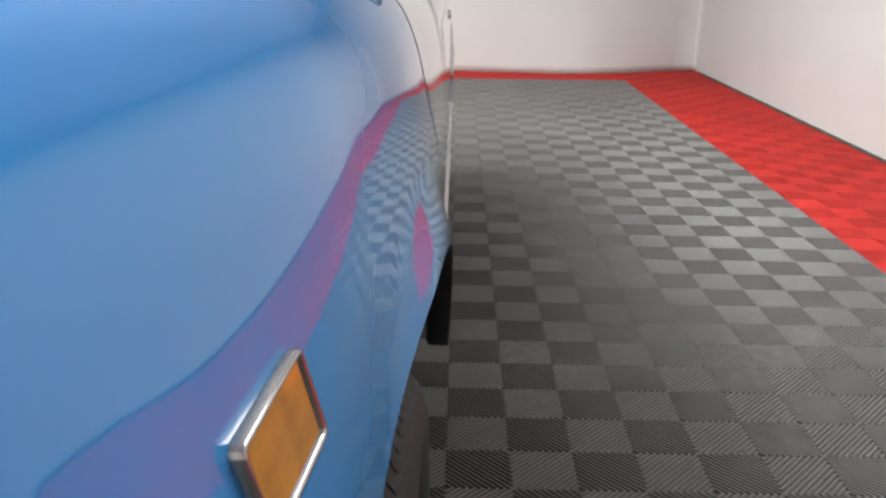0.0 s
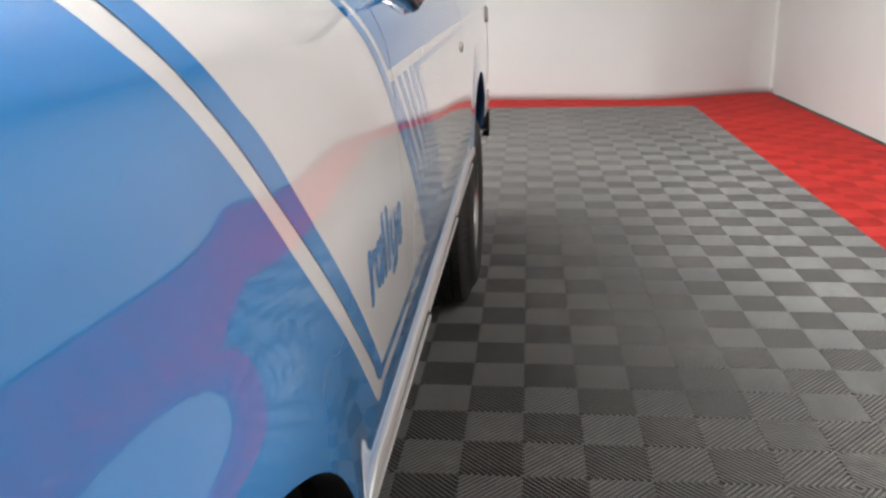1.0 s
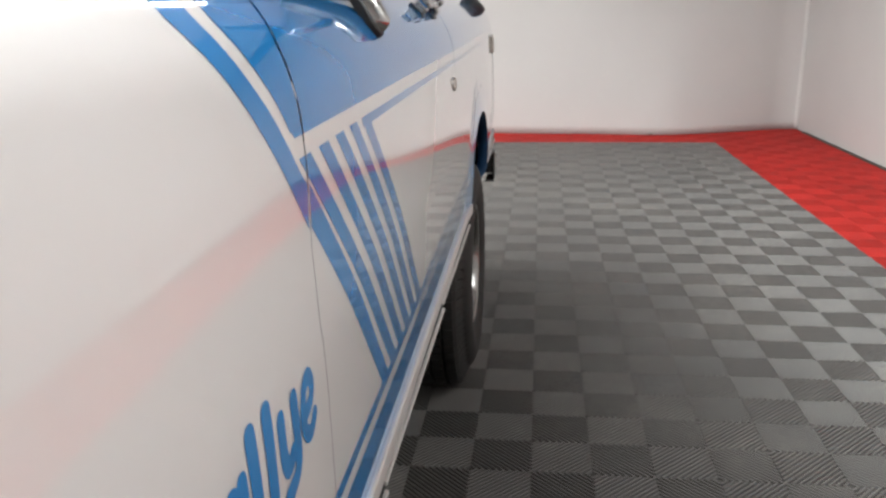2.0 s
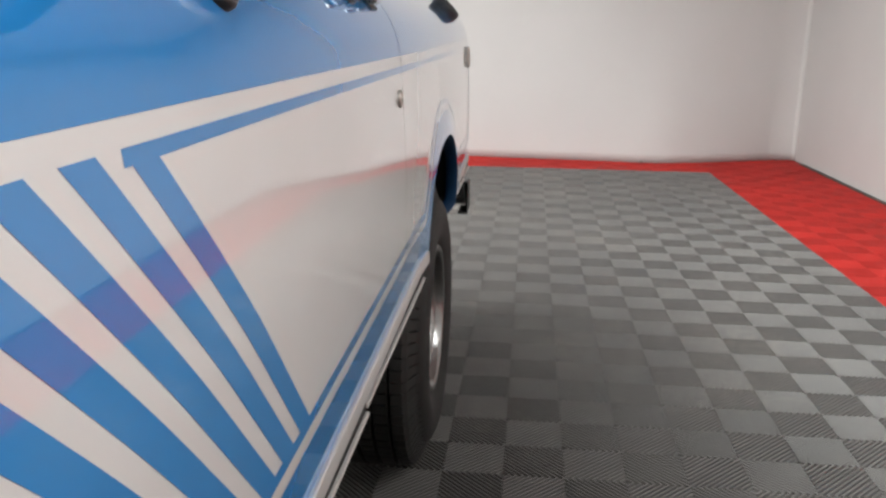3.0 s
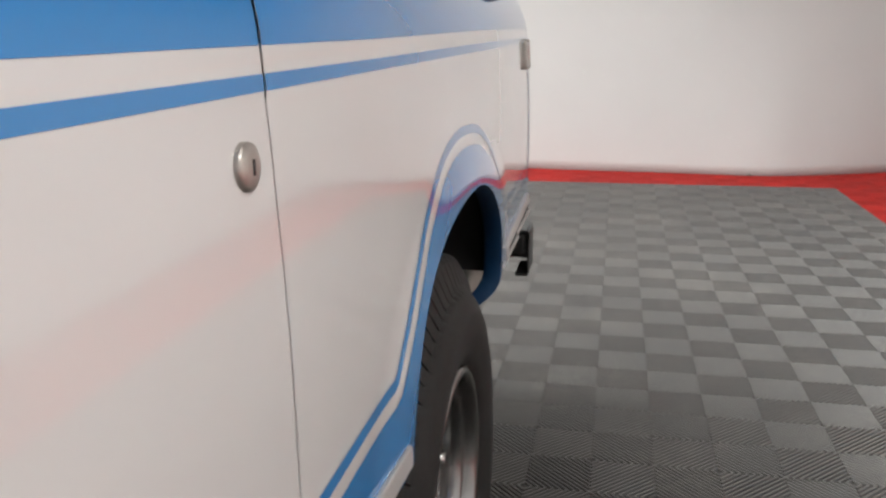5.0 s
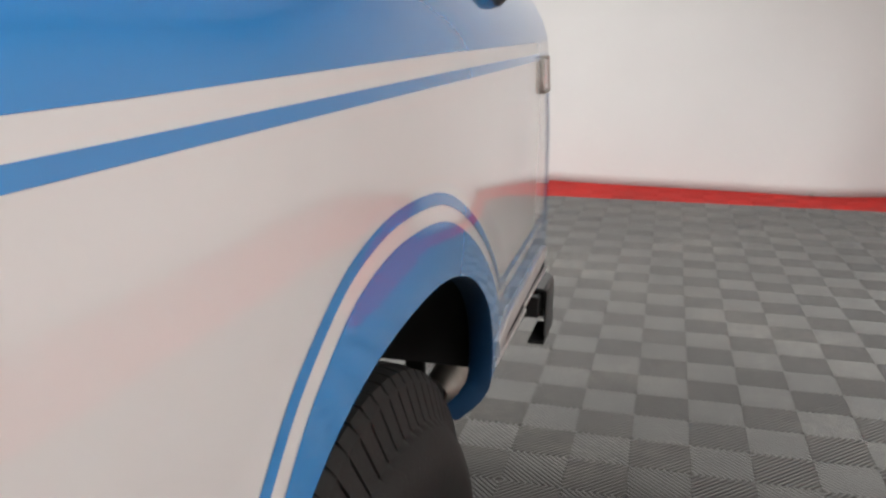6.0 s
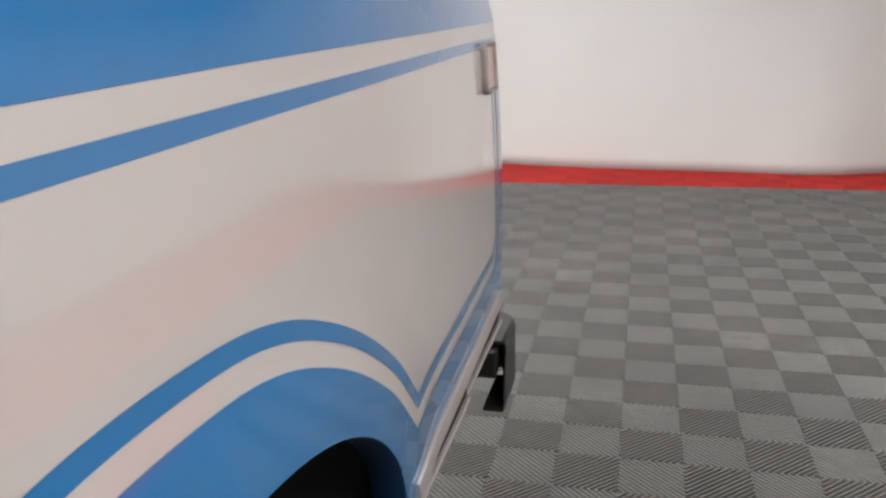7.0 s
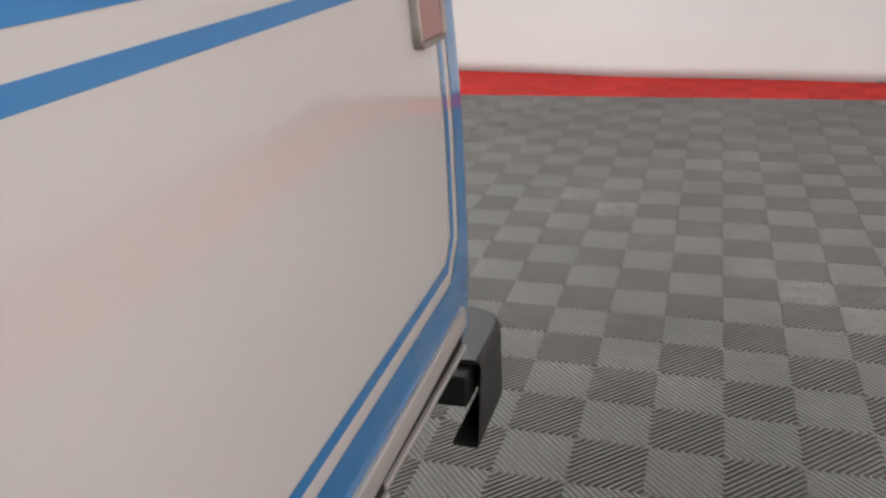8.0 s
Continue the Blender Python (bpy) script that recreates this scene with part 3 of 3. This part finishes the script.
def wheel(yc, mirror):
    zc = TYRE_R - 0.003
    hub = Vector((TYRE_OUT - 0.12, yc, zc))
    bm = bmesh.new()
    side_out = [(0.196, -0.030), (0.204, -0.017), (0.225, -0.008), (0.255, -0.001), (0.280, 0.0), (0.302, -0.005), (0.318, -0.013), (0.325, -0.020)]
    side_in = [(0.340, -0.220), (0.292, -0.230), (0.215, -0.218), (0.205, -0.208)]
    # the tread: rows of blocks and grooves as (from outside) height and kind, 1 and 2 being staggered
    tread = [(0.332, -0.024, 3), (0.350, -0.031, 3), (0.368, -0.038, 1), (0.381, -0.047, 1), (0.386, -0.072, 1), (0.374, -0.074, 0), (0.374, -0.079, 0), (0.387, -0.081, 2), (0.3875, -0.112, 2), (0.374, -0.114, 0), (0.374, -0.118, 0),
             (0.3875, -0.120, 1), (0.387, -0.152, 1), (0.374, -0.154, 0), (0.374, -0.159, 0), (0.387, -0.161, 2), (0.386, -0.196, 2), (0.379, -0.201, 2), (0.364, -0.205, 0), (0.350, -0.214, 0)]
    rings = []
    period = 2 * math.pi / 40
    for k in range(40):
        for u, high in ((0.0, 1), (0.425, 1), (0.435, 0), (0.490, 0), (0.500, 2), (0.925, 2), (0.935, 0), (0.990, 0)):
            ring = []
            for r, h in side_out:
                ring.append((r, h, 0))
            for r, h, kind in tread:
                if kind in (1, 2) and high == 0:
                    r = min(r, 0.376)
                if kind == 3 and high == 0:
                    r, h = r - 0.011, h - 0.004
                ring.append((r, h, 0.30 * h / 0.23))
            for r, h in side_in:
                ring.append((r, h, 0))
            a = (k + u) * period
            rings.append([bm.verts.new((TYRE_OUT + h, yc + r * math.cos(a + tw * period), zc + r * math.sin(a + tw * period))) for r, h, tw in [(r * WHEEL_SCALE, h, tw) for r, h, tw in ring]])
    n_low, n_high = len(side_out) - 1, len(side_out) + len(tread)
    for a, b in zip(rings, rings[1:] + rings[:1]):
        for i in range(len(a) - 1):
            bm.faces.new((a[i], a[i + 1], b[i + 1], b[i])).smooth = i < n_low or i >= n_high
    bmesh.ops.recalc_face_normals(bm, faces=bm.faces[:])
    if mirror:
        for v in bm.verts:
            v.co.x = 2 * MID - v.co.x
    w = part("wheel", bm, RUBBER, car, "black block-tread tyre on a bright steel rim")

    def add(name, profile, material, label, steps=64):
        bm = bmesh.new()
        revolve(bm, [(r * WHEEL_SCALE, h) for r, h in profile], (TYRE_OUT, yc, zc), steps)
        bmesh.ops.recalc_face_normals(bm, faces=bm.faces[:])
        if mirror:
            for v in bm.verts:
                v.co.x = 2 * MID - v.co.x
        return part(name, bm, material, w, label)
    add("trim_ring", [(0.203, -0.026), (0.201, -0.017), (0.195, -0.0125), (0.187, -0.0135), (0.181, -0.020), (0.178, -0.034), (0.174, -0.042), (0.169, -0.040), (0.163, -0.034), (0.155, -0.033), (0.149, -0.038), (0.145, -0.056), (0.142, -0.090), (0.140, -0.104)], RIM_CHROME, "polished chrome trim ring")
    add("rim", [(0.196, -0.200), (0.180, -0.18), (0.144, -0.106), (0.138, -0.104), (0.125, -0.092), (0.108, -0.076), (0.090, -0.072), (0.06, -0.072)], RIM_CHROME, "dark polished wheel disc")
    add("hub_cap", [(0.062, -0.074), (0.060, -0.060), (0.054, -0.054), (0.040, -0.050), (0.022, -0.048), (0.001, -0.0475)], RIM_CHROME, "small chrome hub cap", 32)
    for k in range(5):
        a = 2 * math.pi * k / 5
        bm = bmesh.new()
        x = TYRE_OUT - 0.076
        c = Vector((x, yc + 0.098 * math.cos(a), zc + 0.098 * math.sin(a)))
        tube(bm, c, c + Vector((0.022, 0, 0)), 0.011, 6)
        if mirror:
            for v in bm.verts:
                v.co.x = 2 * MID - v.co.x
        part("wheel_nut", bm, CHROME, w)


for yc in (FRONT_WHEEL, REAR_WHEEL):
    for mirror in (False, True):
        wheel(yc, mirror)
for yc in (FRONT_WHEEL, REAR_WHEEL):
    bm = bmesh.new()
    tube(bm, (2 * MID - SIDE + 0.15, yc, TYRE_R), (SIDE - 0.15, yc, TYRE_R), 0.042)
    part("axle", bm, BLACK, car, "black axle tube")
# the silencer hangs behind the rear wheel, its front end domed, on a black pipe from the middle
bm = bmesh.new()
revolve(bm, [(0.014, -0.022), (0.020, -0.012), (0.027, -0.004), (0.032, 0.004), (0.032, 0.22), (0.027, 0.232), (0.014, 0.245)], (0, 0, 0), 28)
bmesh.ops.recalc_face_normals(bm, faces=bm.faces[:])
bmesh.ops.transform(bm, matrix=Matrix.Translation((-0.300, 1.44, 0.489)) @ Matrix.Rotation(radians(90), 4, "Z") @ Matrix.Rotation(radians(-4), 4, "Y"), verts=bm.verts[:])
silencer = part("silencer", bm, STEEL, car, "dull heat-stained exhaust silencer")
bm = bmesh.new()
tube(bm, (-0.300, 1.43, 0.489), (-0.365, 1.37, 0.515), 0.016, 16)
tube(bm, (-0.365, 1.37, 0.515), (-0.60, 1.30, 0.560), 0.016, 16)
part("pipe", bm, BLACK, silencer, "plain black pipe")
bm = bmesh.new()
box(bm, -0.372, -0.338, 1.455, 1.470, 0.497, 0.66, 0.003)
part("hanger", bm, BLACK, silencer, "black hanger strap")

# rear bumper: a bent black channel, its ends turned round the corners and open below
BZ0, BZ1, BX = 0.450, 0.560, -0.179
BNEAR, BFAR, BEND = 1.822, 1.974, 0.056


def bumper_plan(inset):
    """Plan of the outer wall from the right end round both corners to the left end."""
    right = [(BX - inset, BNEAR), (BX - inset, BFAR - BEND)]
    for k in range(1, 9):
        a = math.pi / 2 * k / 8
        right.append((BX - BEND + (BEND - inset) * math.cos(a), BFAR - BEND + (BEND - inset) * math.sin(a)))
    return right + [(2 * MID - x, y) for x, y in right[::-1]]


bm = bmesh.new()
rings = []
for z, inset in ((BZ0, 0.006), (BZ0, 0.0), (BZ1 - 0.010, 0.0), (BZ1 - 0.003, 0.002), (BZ1, 0.008)):
    rings.append([bm.verts.new((x, y - (0.028 * (BZ1 - z) / (BZ1 - BZ0) if k in (0, 19) else 0), z)) for k, (x, y) in enumerate(bumper_plan(inset))])
for a, b in zip(rings, rings[1:]):
    for i in range(len(a) - 1):
        bm.faces.new((a[i], a[i + 1], b[i + 1], b[i])).smooth = True
for z, inset in ((BZ1 - 0.007, 0.006), (BZ0, 0.006)):
    ring = [bm.verts.new((x, y, z)) for x, y in bumper_plan(inset)]
    if z > BZ0:
        bm.faces.new(rings[-1])
        bm.faces.new(ring[::-1])
        top_in = ring
    else:
        for i in range(len(ring) - 1):
            bm.faces.new((ring[i], ring[i + 1], top_in[i + 1], top_in[i]))
n = len(rings[-1]) - 1
bm.faces.new((rings[-1][0], rings[-1][n], top_in[n], top_in[0]))
bmesh.ops.recalc_face_normals(bm, faces=bm.faces[:])
bumper = part("rear_bumper", bm, BLACK_PAINT, car, "black painted steel rear bumper with hooked ends")
for side in (1, -1):
    bm = bmesh.new()
    xa, xb = sorted((BX if side > 0 else 2 * MID - BX, (BX if side > 0 else 2 * MID - BX) - side * 0.036))
    box(bm, xa + 0.001, xb - 0.001, BNEAR - 0.026, BFAR - 0.05, BZ0 - 0.004, BZ0 + 0.004, 0.002)
    part("lower_flange", bm, BLACK_PAINT, bumper)
    bm = bmesh.new()
    xa, xb = sorted((BX - 0.014 if side > 0 else 2 * MID - BX + 0.014, (BX if side > 0 else 2 * MID - BX) - side * 0.080))
    box(bm, xa, xb, BNEAR - 0.022, BNEAR + 0.050, BZ1 - 0.058, BZ1 - 0.012, 0.004)
    part("bracket", bm, BLACK, bumper)

# side markers
def marker(y, z, w, h, lens_mat, bezel, label, tilt=0.0):
    base, n = on_side(y, z, 0.0)
    t = Vector((0, 1, 0)) - n * n.y
    t.normalize()
    u = n.cross(t)
    if u.z < 0:
        u = -u
    t, u = t * math.cos(tilt) + u * math.sin(tilt), u * math.cos(tilt) - t * math.sin(tilt)
    m = Matrix((( n.x, t.x, u.x, base.x), (n.y, t.y, u.y, base.y), (n.z, t.z, u.z, base.z), (0, 0, 0, 1)))
    bm = bmesh.new()
    rings = []
    for out, inset in ((-0.004, 0.0), (0.0065, 0.0), (0.0085, 0.0016), (0.0085, 0.0034), (0.0065, 0.0056), (-0.004, 0.0056)):
        ring = []
        for sa, sb in ((1, 1), (-1, 1), (-1, -1), (1, -1)):
            ca, cb, r = sa * (w / 2 - 0.007), sb * (h / 2 - 0.007), 0.007 - inset
            for k in range(4):
                a = {(1, 1): 0, (-1, 1): 90, (-1, -1): 180, (1, -1): 270}[(sa, sb)] + 30 * k
                ring.append(bm.verts.new((out, ca + r * math.cos(radians(a)), cb + r * math.sin(radians(a)))))
        rings.append(ring)
    for a, b in zip(rings, rings[1:]):
        for i in range(len(a)):
            bm.faces.new((a[i], a[(i + 1) % len(a)], b[(i + 1) % len(a)], b[i])).smooth = True
    bmesh.ops.recalc_face_normals(bm, faces=bm.faces[:])
    bmesh.ops.transform(bm, matrix=m, verts=bm.verts[:])
    ob = part("side_marker", bm, bezel, car, label)
    bm = bmesh.new()
    box(bm, -0.004, 0.0060, -w / 2 + 0.004, w / 2 - 0.004, -h / 2 + 0.004, h / 2 - 0.004, 0.003)
    bmesh.ops.transform(bm, matrix=m, verts=bm.verts[:])
    part("lens", bm, lens_mat, ob)


marker(1.693, 0.978, 0.080, 0.066, RED_LENS, BEZEL, "red side marker lamp in a chrome bezel")
marker(-2.142, 0.938, 0.084, 0.061, AMBER, CHROME, "amber side marker lamp in a chrome bezel", 0.12)

# door lock
base, n = on_side(0.204, 0.967, 0.0)
bm = bmesh.new()
revolve(bm, [(0.0142, -0.004), (0.0142, 0.0018), (0.0134, 0.0034), (0.0112, 0.0046), (0.0070, 0.0053), (0.0005, 0.0056)], base, 32)
bmesh.ops.recalc_face_normals(bm, faces=bm.faces[:])
part("door_lock", bm, LOCK_STEEL, panels["door"], "round chrome door lock")
bm = bmesh.new()
box(bm, base.x + 0.0046, base.x + 0.0059, base.y - 0.0012, base.y + 0.0012, base.z - 0.0045, base.z + 0.0045)
part("keyhole", bm, BLACK_PAINT, panels["door"], "dark key slot")

# mirror foot, door handle and filler cap above the belt
def seat_on(y, z):
    """A frame on the sheet: out along its normal, along the car, up the sheet."""
    base, n = on_side(y, z, 0.0)
    t = (Vector((0, 1, 0)) - n * n.y).normalized()
    u = n.cross(t)
    u = -u if u.z < 0 else u
    return Matrix(((n.x, t.x, u.x, base.x), (n.y, t.y, u.y, base.y), (n.z, t.z, u.z, base.z), (0, 0, 0, 1)))


def tongue(bm, m, layers, half, up):
    """A tongue-shaped pad, round below and widening upwards, built from (out, shrink) layers."""
    rings = []
    for out, shrink in layers:
        ring = []
        for k in range(13):
            a = math.pi + math.pi * k / 12
            ring.append(((half - shrink) * math.cos(a), (half - shrink) * math.sin(a)))
        ring += [((half - shrink) * 1.35, up), (-(half - shrink) * 1.35, up)]
        rings.append([bm.verts.new(m @ Vector((out, a, b + half))) for a, b in ring])
    for a, b in zip(rings, rings[1:]):
        for i in range(len(a)):
            bm.faces.new((a[i], a[(i + 1) % len(a)], b[(i + 1) % len(a)], b[i])).smooth = True
    bm.faces.new(rings[-1])
    bmesh.ops.recalc_face_normals(bm, faces=bm.faces[:])


m = seat_on(-0.455, 1.088)
bm = bmesh.new()
tongue(bm, m, ((-0.004, 0.0), (0.006, 0.0), (0.010, 0.003)), 0.022, 0.11)
foot = part("mirror_foot", bm, BLACK_PAINT, car, "chrome mirror foot on a black rubber pad")
bm = bmesh.new()
tongue(bm, m, ((0.009, 0.004), (0.016, 0.005), (0.022, 0.008), (0.026, 0.013)), 0.022, 0.11)
part("bracket", bm, CHROME, foot, "chrome mirror bracket")
# the mirror itself: two chrome struts up from the foot and a black rounded housing
for dy in (-0.016, 0.020):
    bm = bmesh.new()
    tube(bm, (-0.212, -0.455 + dy, 1.150), (-0.165, -0.440 + dy, 1.215), 0.0060, 10)
    part("strut", bm, CHROME, foot, "chrome strut")
bm = bmesh.new()
box(bm, -0.200, -0.060, -0.462, -0.418, 1.212, 1.318, 0.018, 4)
part("mirror_housing", bm, BLACK_PAINT, foot, "black mirror housing")
bm = bmesh.new()
box(bm, -0.190, -0.070, -0.466, -0.461, 1.222, 1.308, 0.002)
part("bezel", bm, CHROME, foot, "chrome mirror rim")
m = seat_on(0.110, 1.116)
handle = None
for nm, spans, material in (("door_handle", ((-0.004, 0.016, -0.090, -0.062, -0.010, 0.016), (-0.004, 0.018, 0.036, 0.076, -0.016, 0.022), (0.014, 0.027, -0.090, 0.074, -0.008, 0.014)), CHROME),
                            ("button", ((0.020, 0.036, 0.046, 0.066, -0.010, 0.010),), CHROME),
                            ("gasket", ((-0.003, 0.003, 0.032, 0.080, -0.020, 0.026),), BLACK_PAINT),
                            ("gasket", ((-0.003, 0.003, -0.094, -0.058, -0.014, 0.020),), BLACK_PAINT)):
    bm = bmesh.new()
    for sp in spans:
        box(bm, *sp, 0.004 if sp[1] > 0.01 else 0.001)
    bmesh.ops.transform(bm, matrix=m, verts=bm.verts[:])
    ob = part(nm, bm, material, handle or car, "chrome door handle" if handle is None else "")
    handle = handle or ob
m = seat_on(1.385, 1.122)
bm = bmesh.new()
revolve(bm, [(0.043, -0.02), (0.043, 0.013), (0.039, 0.021), (0.031, 0.024), (0.028, 0.022), (0.0005, 0.023)], (0, 0, 0), 32)
bmesh.ops.recalc_face_normals(bm, faces=bm.faces[:])
bmesh.ops.transform(bm, matrix=m, verts=bm.verts[:])
part("filler_cap", bm, BLACK_PAINT, car, "black fuel filler cap")

# unseen closed cabin above the belt, added to block the lamps' light
bm = bmesh.new()
rows = []
for z, y0, y1, inset in ((1.165, -0.84, 1.740, 0.115), (1.30, -0.74, 1.725, 0.130), (1.60, -0.47, 1.690, 0.175), (1.72, -0.36, 1.67, 0.20), (1.765, -0.30, 1.63, 0.25), (1.785, -0.18, 1.52, 0.40)):
    xa, xb, r = 2 * MID - SIDE + inset, SIDE - inset, 0.09
    ring = []
    for cx, cy, a0 in ((xb - r, y0 + r, -90), (xb - r, y1 - r, 0), (xa + r, y1 - r, 90), (xa + r, y0 + r, 180)):
        for k in range(5):
            a = radians(a0 + 22.5 * k)
            ring.append(bm.verts.new((cx + r * math.cos(a), cy + r * math.sin(a), z)))
    rows.append(ring)
for a, b in zip(rows, rows[1:]):
    for i in range(len(a)):
        bm.faces.new((a[i], a[(i + 1) % len(a)], b[(i + 1) % len(a)], b[i])).smooth = True
bm.faces.new(rows[-1])
bmesh.ops.recalc_face_normals(bm, faces=bm.faces[:])
hardtop = part("hardtop", bm, WHITE_PAINT, car, "plain white closed cabin top, unseen and added to block light")
for side in (1, -1):
    for y0, y1, y2, y3 in ((-0.50, 0.20, 0.20, -0.30), (0.32, 1.58, 1.55, 0.32)):
        bm = bmesh.new()
        quad = []
        for out in (0.0, 0.006):
            for y, z, inset in ((y0, 1.27, 0.127), (y1, 1.27, 0.127), (y2, 1.62, 0.178), (y3, 1.62, 0.178)):
                x = SIDE - inset + out
                quad.append(bm.verts.new((x if side > 0 else 2 * MID - x, y, z)))
        for f in ((0, 1, 2, 3), (4, 5, 6, 7), (0, 1, 5, 4), (1, 2, 6, 5), (2, 3, 7, 6), (3, 0, 4, 7)):
            bm.faces.new([quad[i] for i in f])
        bmesh.ops.recalc_face_normals(bm, faces=bm.faces[:])
        part("side_window", bm, DARK_GLASS, hardtop, "dark tinted side window of the added cabin")

# ---------------------------------------------------------------- floor tiles
PITCH = S / 9


def tile_mesh(name, material, rib):
    """One tile: four squares of diagonal ribs, turned by turns, open between."""
    verts, faces = [], []

    def quad_box(c, d, length, w, top, deep):
        """A rib with chamfered upper edges."""
        n = Vector((-d.y, d.x))
        a, b = c - d * length / 2, c + d * length / 2
        i = len(verts)
        for off, z in ((-w / 2, deep), (-w / 2, top - 0.0016), (-w * 0.28, top), (w * 0.28, top), (w / 2, top - 0.0016), (w / 2, deep)):
            for p in (a, b):
                q = p + n * off
                verts.append((q.x, q.y, z))
        for k in range(5):
            faces.append((i + 2 * k, i + 2 * k + 1, i + 2 * k + 3, i + 2 * k + 2))
        faces.append((i, i + 2, i + 4, i + 6, i + 8, i + 10))
        faces.append((i + 11, i + 9, i + 7, i + 5, i + 3, i + 1))
    for qx in (0, 1):
        for qy in (0, 1):
            slope = 1 if (qx + qy) % 2 == 0 else -1
            centre = Vector(((qx - 0.5) * S, (qy - 0.5) * S))
            k = -8
            while k <= 8:
                c = k * PITCH                       # where the rib meets the middle line
                half = (S - abs(c)) / 2 + 0.0003
                if half > 0.0012:
                    d = Vector((1, slope)).normalized()
                    mid = centre + Vector((c / 2, -slope * c / 2))
                    quad_box(mid, d, half * 2 * math.sqrt(2), rib, 0.0, -0.017)
                k += 1
    me = bpy.data.meshes.new(name)
    me.from_pydata(verts, [], faces)
    me.materials.append(material)
    return me


grey_mesh, red_mesh = tile_mesh("tile", TILE_GREY, 0.0063), tile_mesh("tile", TILE_RED, 0.0104)


def place_tile(i, j, red):
    ob = new("floor_tile", red_mesh if red else grey_mesh)
    ob.location = ((2 * i + 1) * S, (2 * j + 1) * S, 0)
    ob.parent = floor
    return ob


def is_red(i, j):
    return i >= 5 or j >= 19


near = [(i, j) for i in range(-2, 8) for j in range(-4, 22)] + [(i, j) for i in (-4, -3) for j in range(5, 22)]
for i, j in near:
    place_tile(i, j, is_red(i, j))
# the rest of the floor, past those and away from the walk, joined
near = set(near)
for red, source, nm in ((False, grey_mesh, "grey_tiles"), (True, red_mesh, "red_tiles")):
    base_v = np.array([tuple(v.co) for v in source.vertices])
    base_f = [tuple(p.vertices) for p in source.polygons]
    verts, faces = [], []
    for i in range(-20, 8):
        for j in range(-18, 22):
            if (i, j) in near or is_red(i, j) != red:
                continue
            x, y, n = (2 * i + 1) * S, (2 * j + 1) * S, len(verts)
            if -9 <= i and j >= -6:
                verts.extend((base_v + (x, y, 0)).tolist())
                faces.extend(tuple(k + n for k in f) for f in base_f)
            else:              # far from the walk: flat-topped ribs
                for qx in (0, 1):
                    for qy in (0, 1):
                        slope = 1 if (qx + qy) % 2 == 0 else -1
                        for k in range(-4, 5):
                            c = k * 2 * PITCH
                            half = (S - abs(c)) / 2 - 0.0004
                            px, py = x + (qx - 0.5) * S + c / 2, y + (qy - 0.5) * S - slope * c / 2
                            m = len(verts)
                            for sx, sn in ((-1, -1), (1, -1), (1, 1), (-1, 1)):
                                verts.append((px + sx * half + sn * 0.0046, py + slope * (sx * half) - slope * sn * 0.0046, -0.001))
                            faces.append((m, m + 1, m + 2, m + 3) if slope < 0 else (m + 3, m + 2, m + 1, m))
    me = bpy.data.meshes.new(nm)
    me.from_pydata(verts, [], faces)
    me.materials.append(TILE_RED if red else TILE_GREY)
    rest = new(nm, me)
    rest.parent = floor
    tagged(rest, kind="stuff")

# a bit of dirt at the foot of the back wall
bm = bmesh.new()
bmesh.ops.create_icosphere(bm, subdivisions=2, radius=0.014)
for k, v in enumerate(bm.verts):
    f = 1 + 0.25 * math.sin(3.1 * k) * math.cos(1.7 * k)
    v.co = Vector((1.036 + v.co.x * 1.2 * f, 6.296 + v.co.y * 0.7 * f, 0.0075 + v.co.z * 0.55 * f))
tagged(link("dirt_clump", bm, DIRT, smooth=True), "small grey clump of dirt at the wall's foot", "dirt")
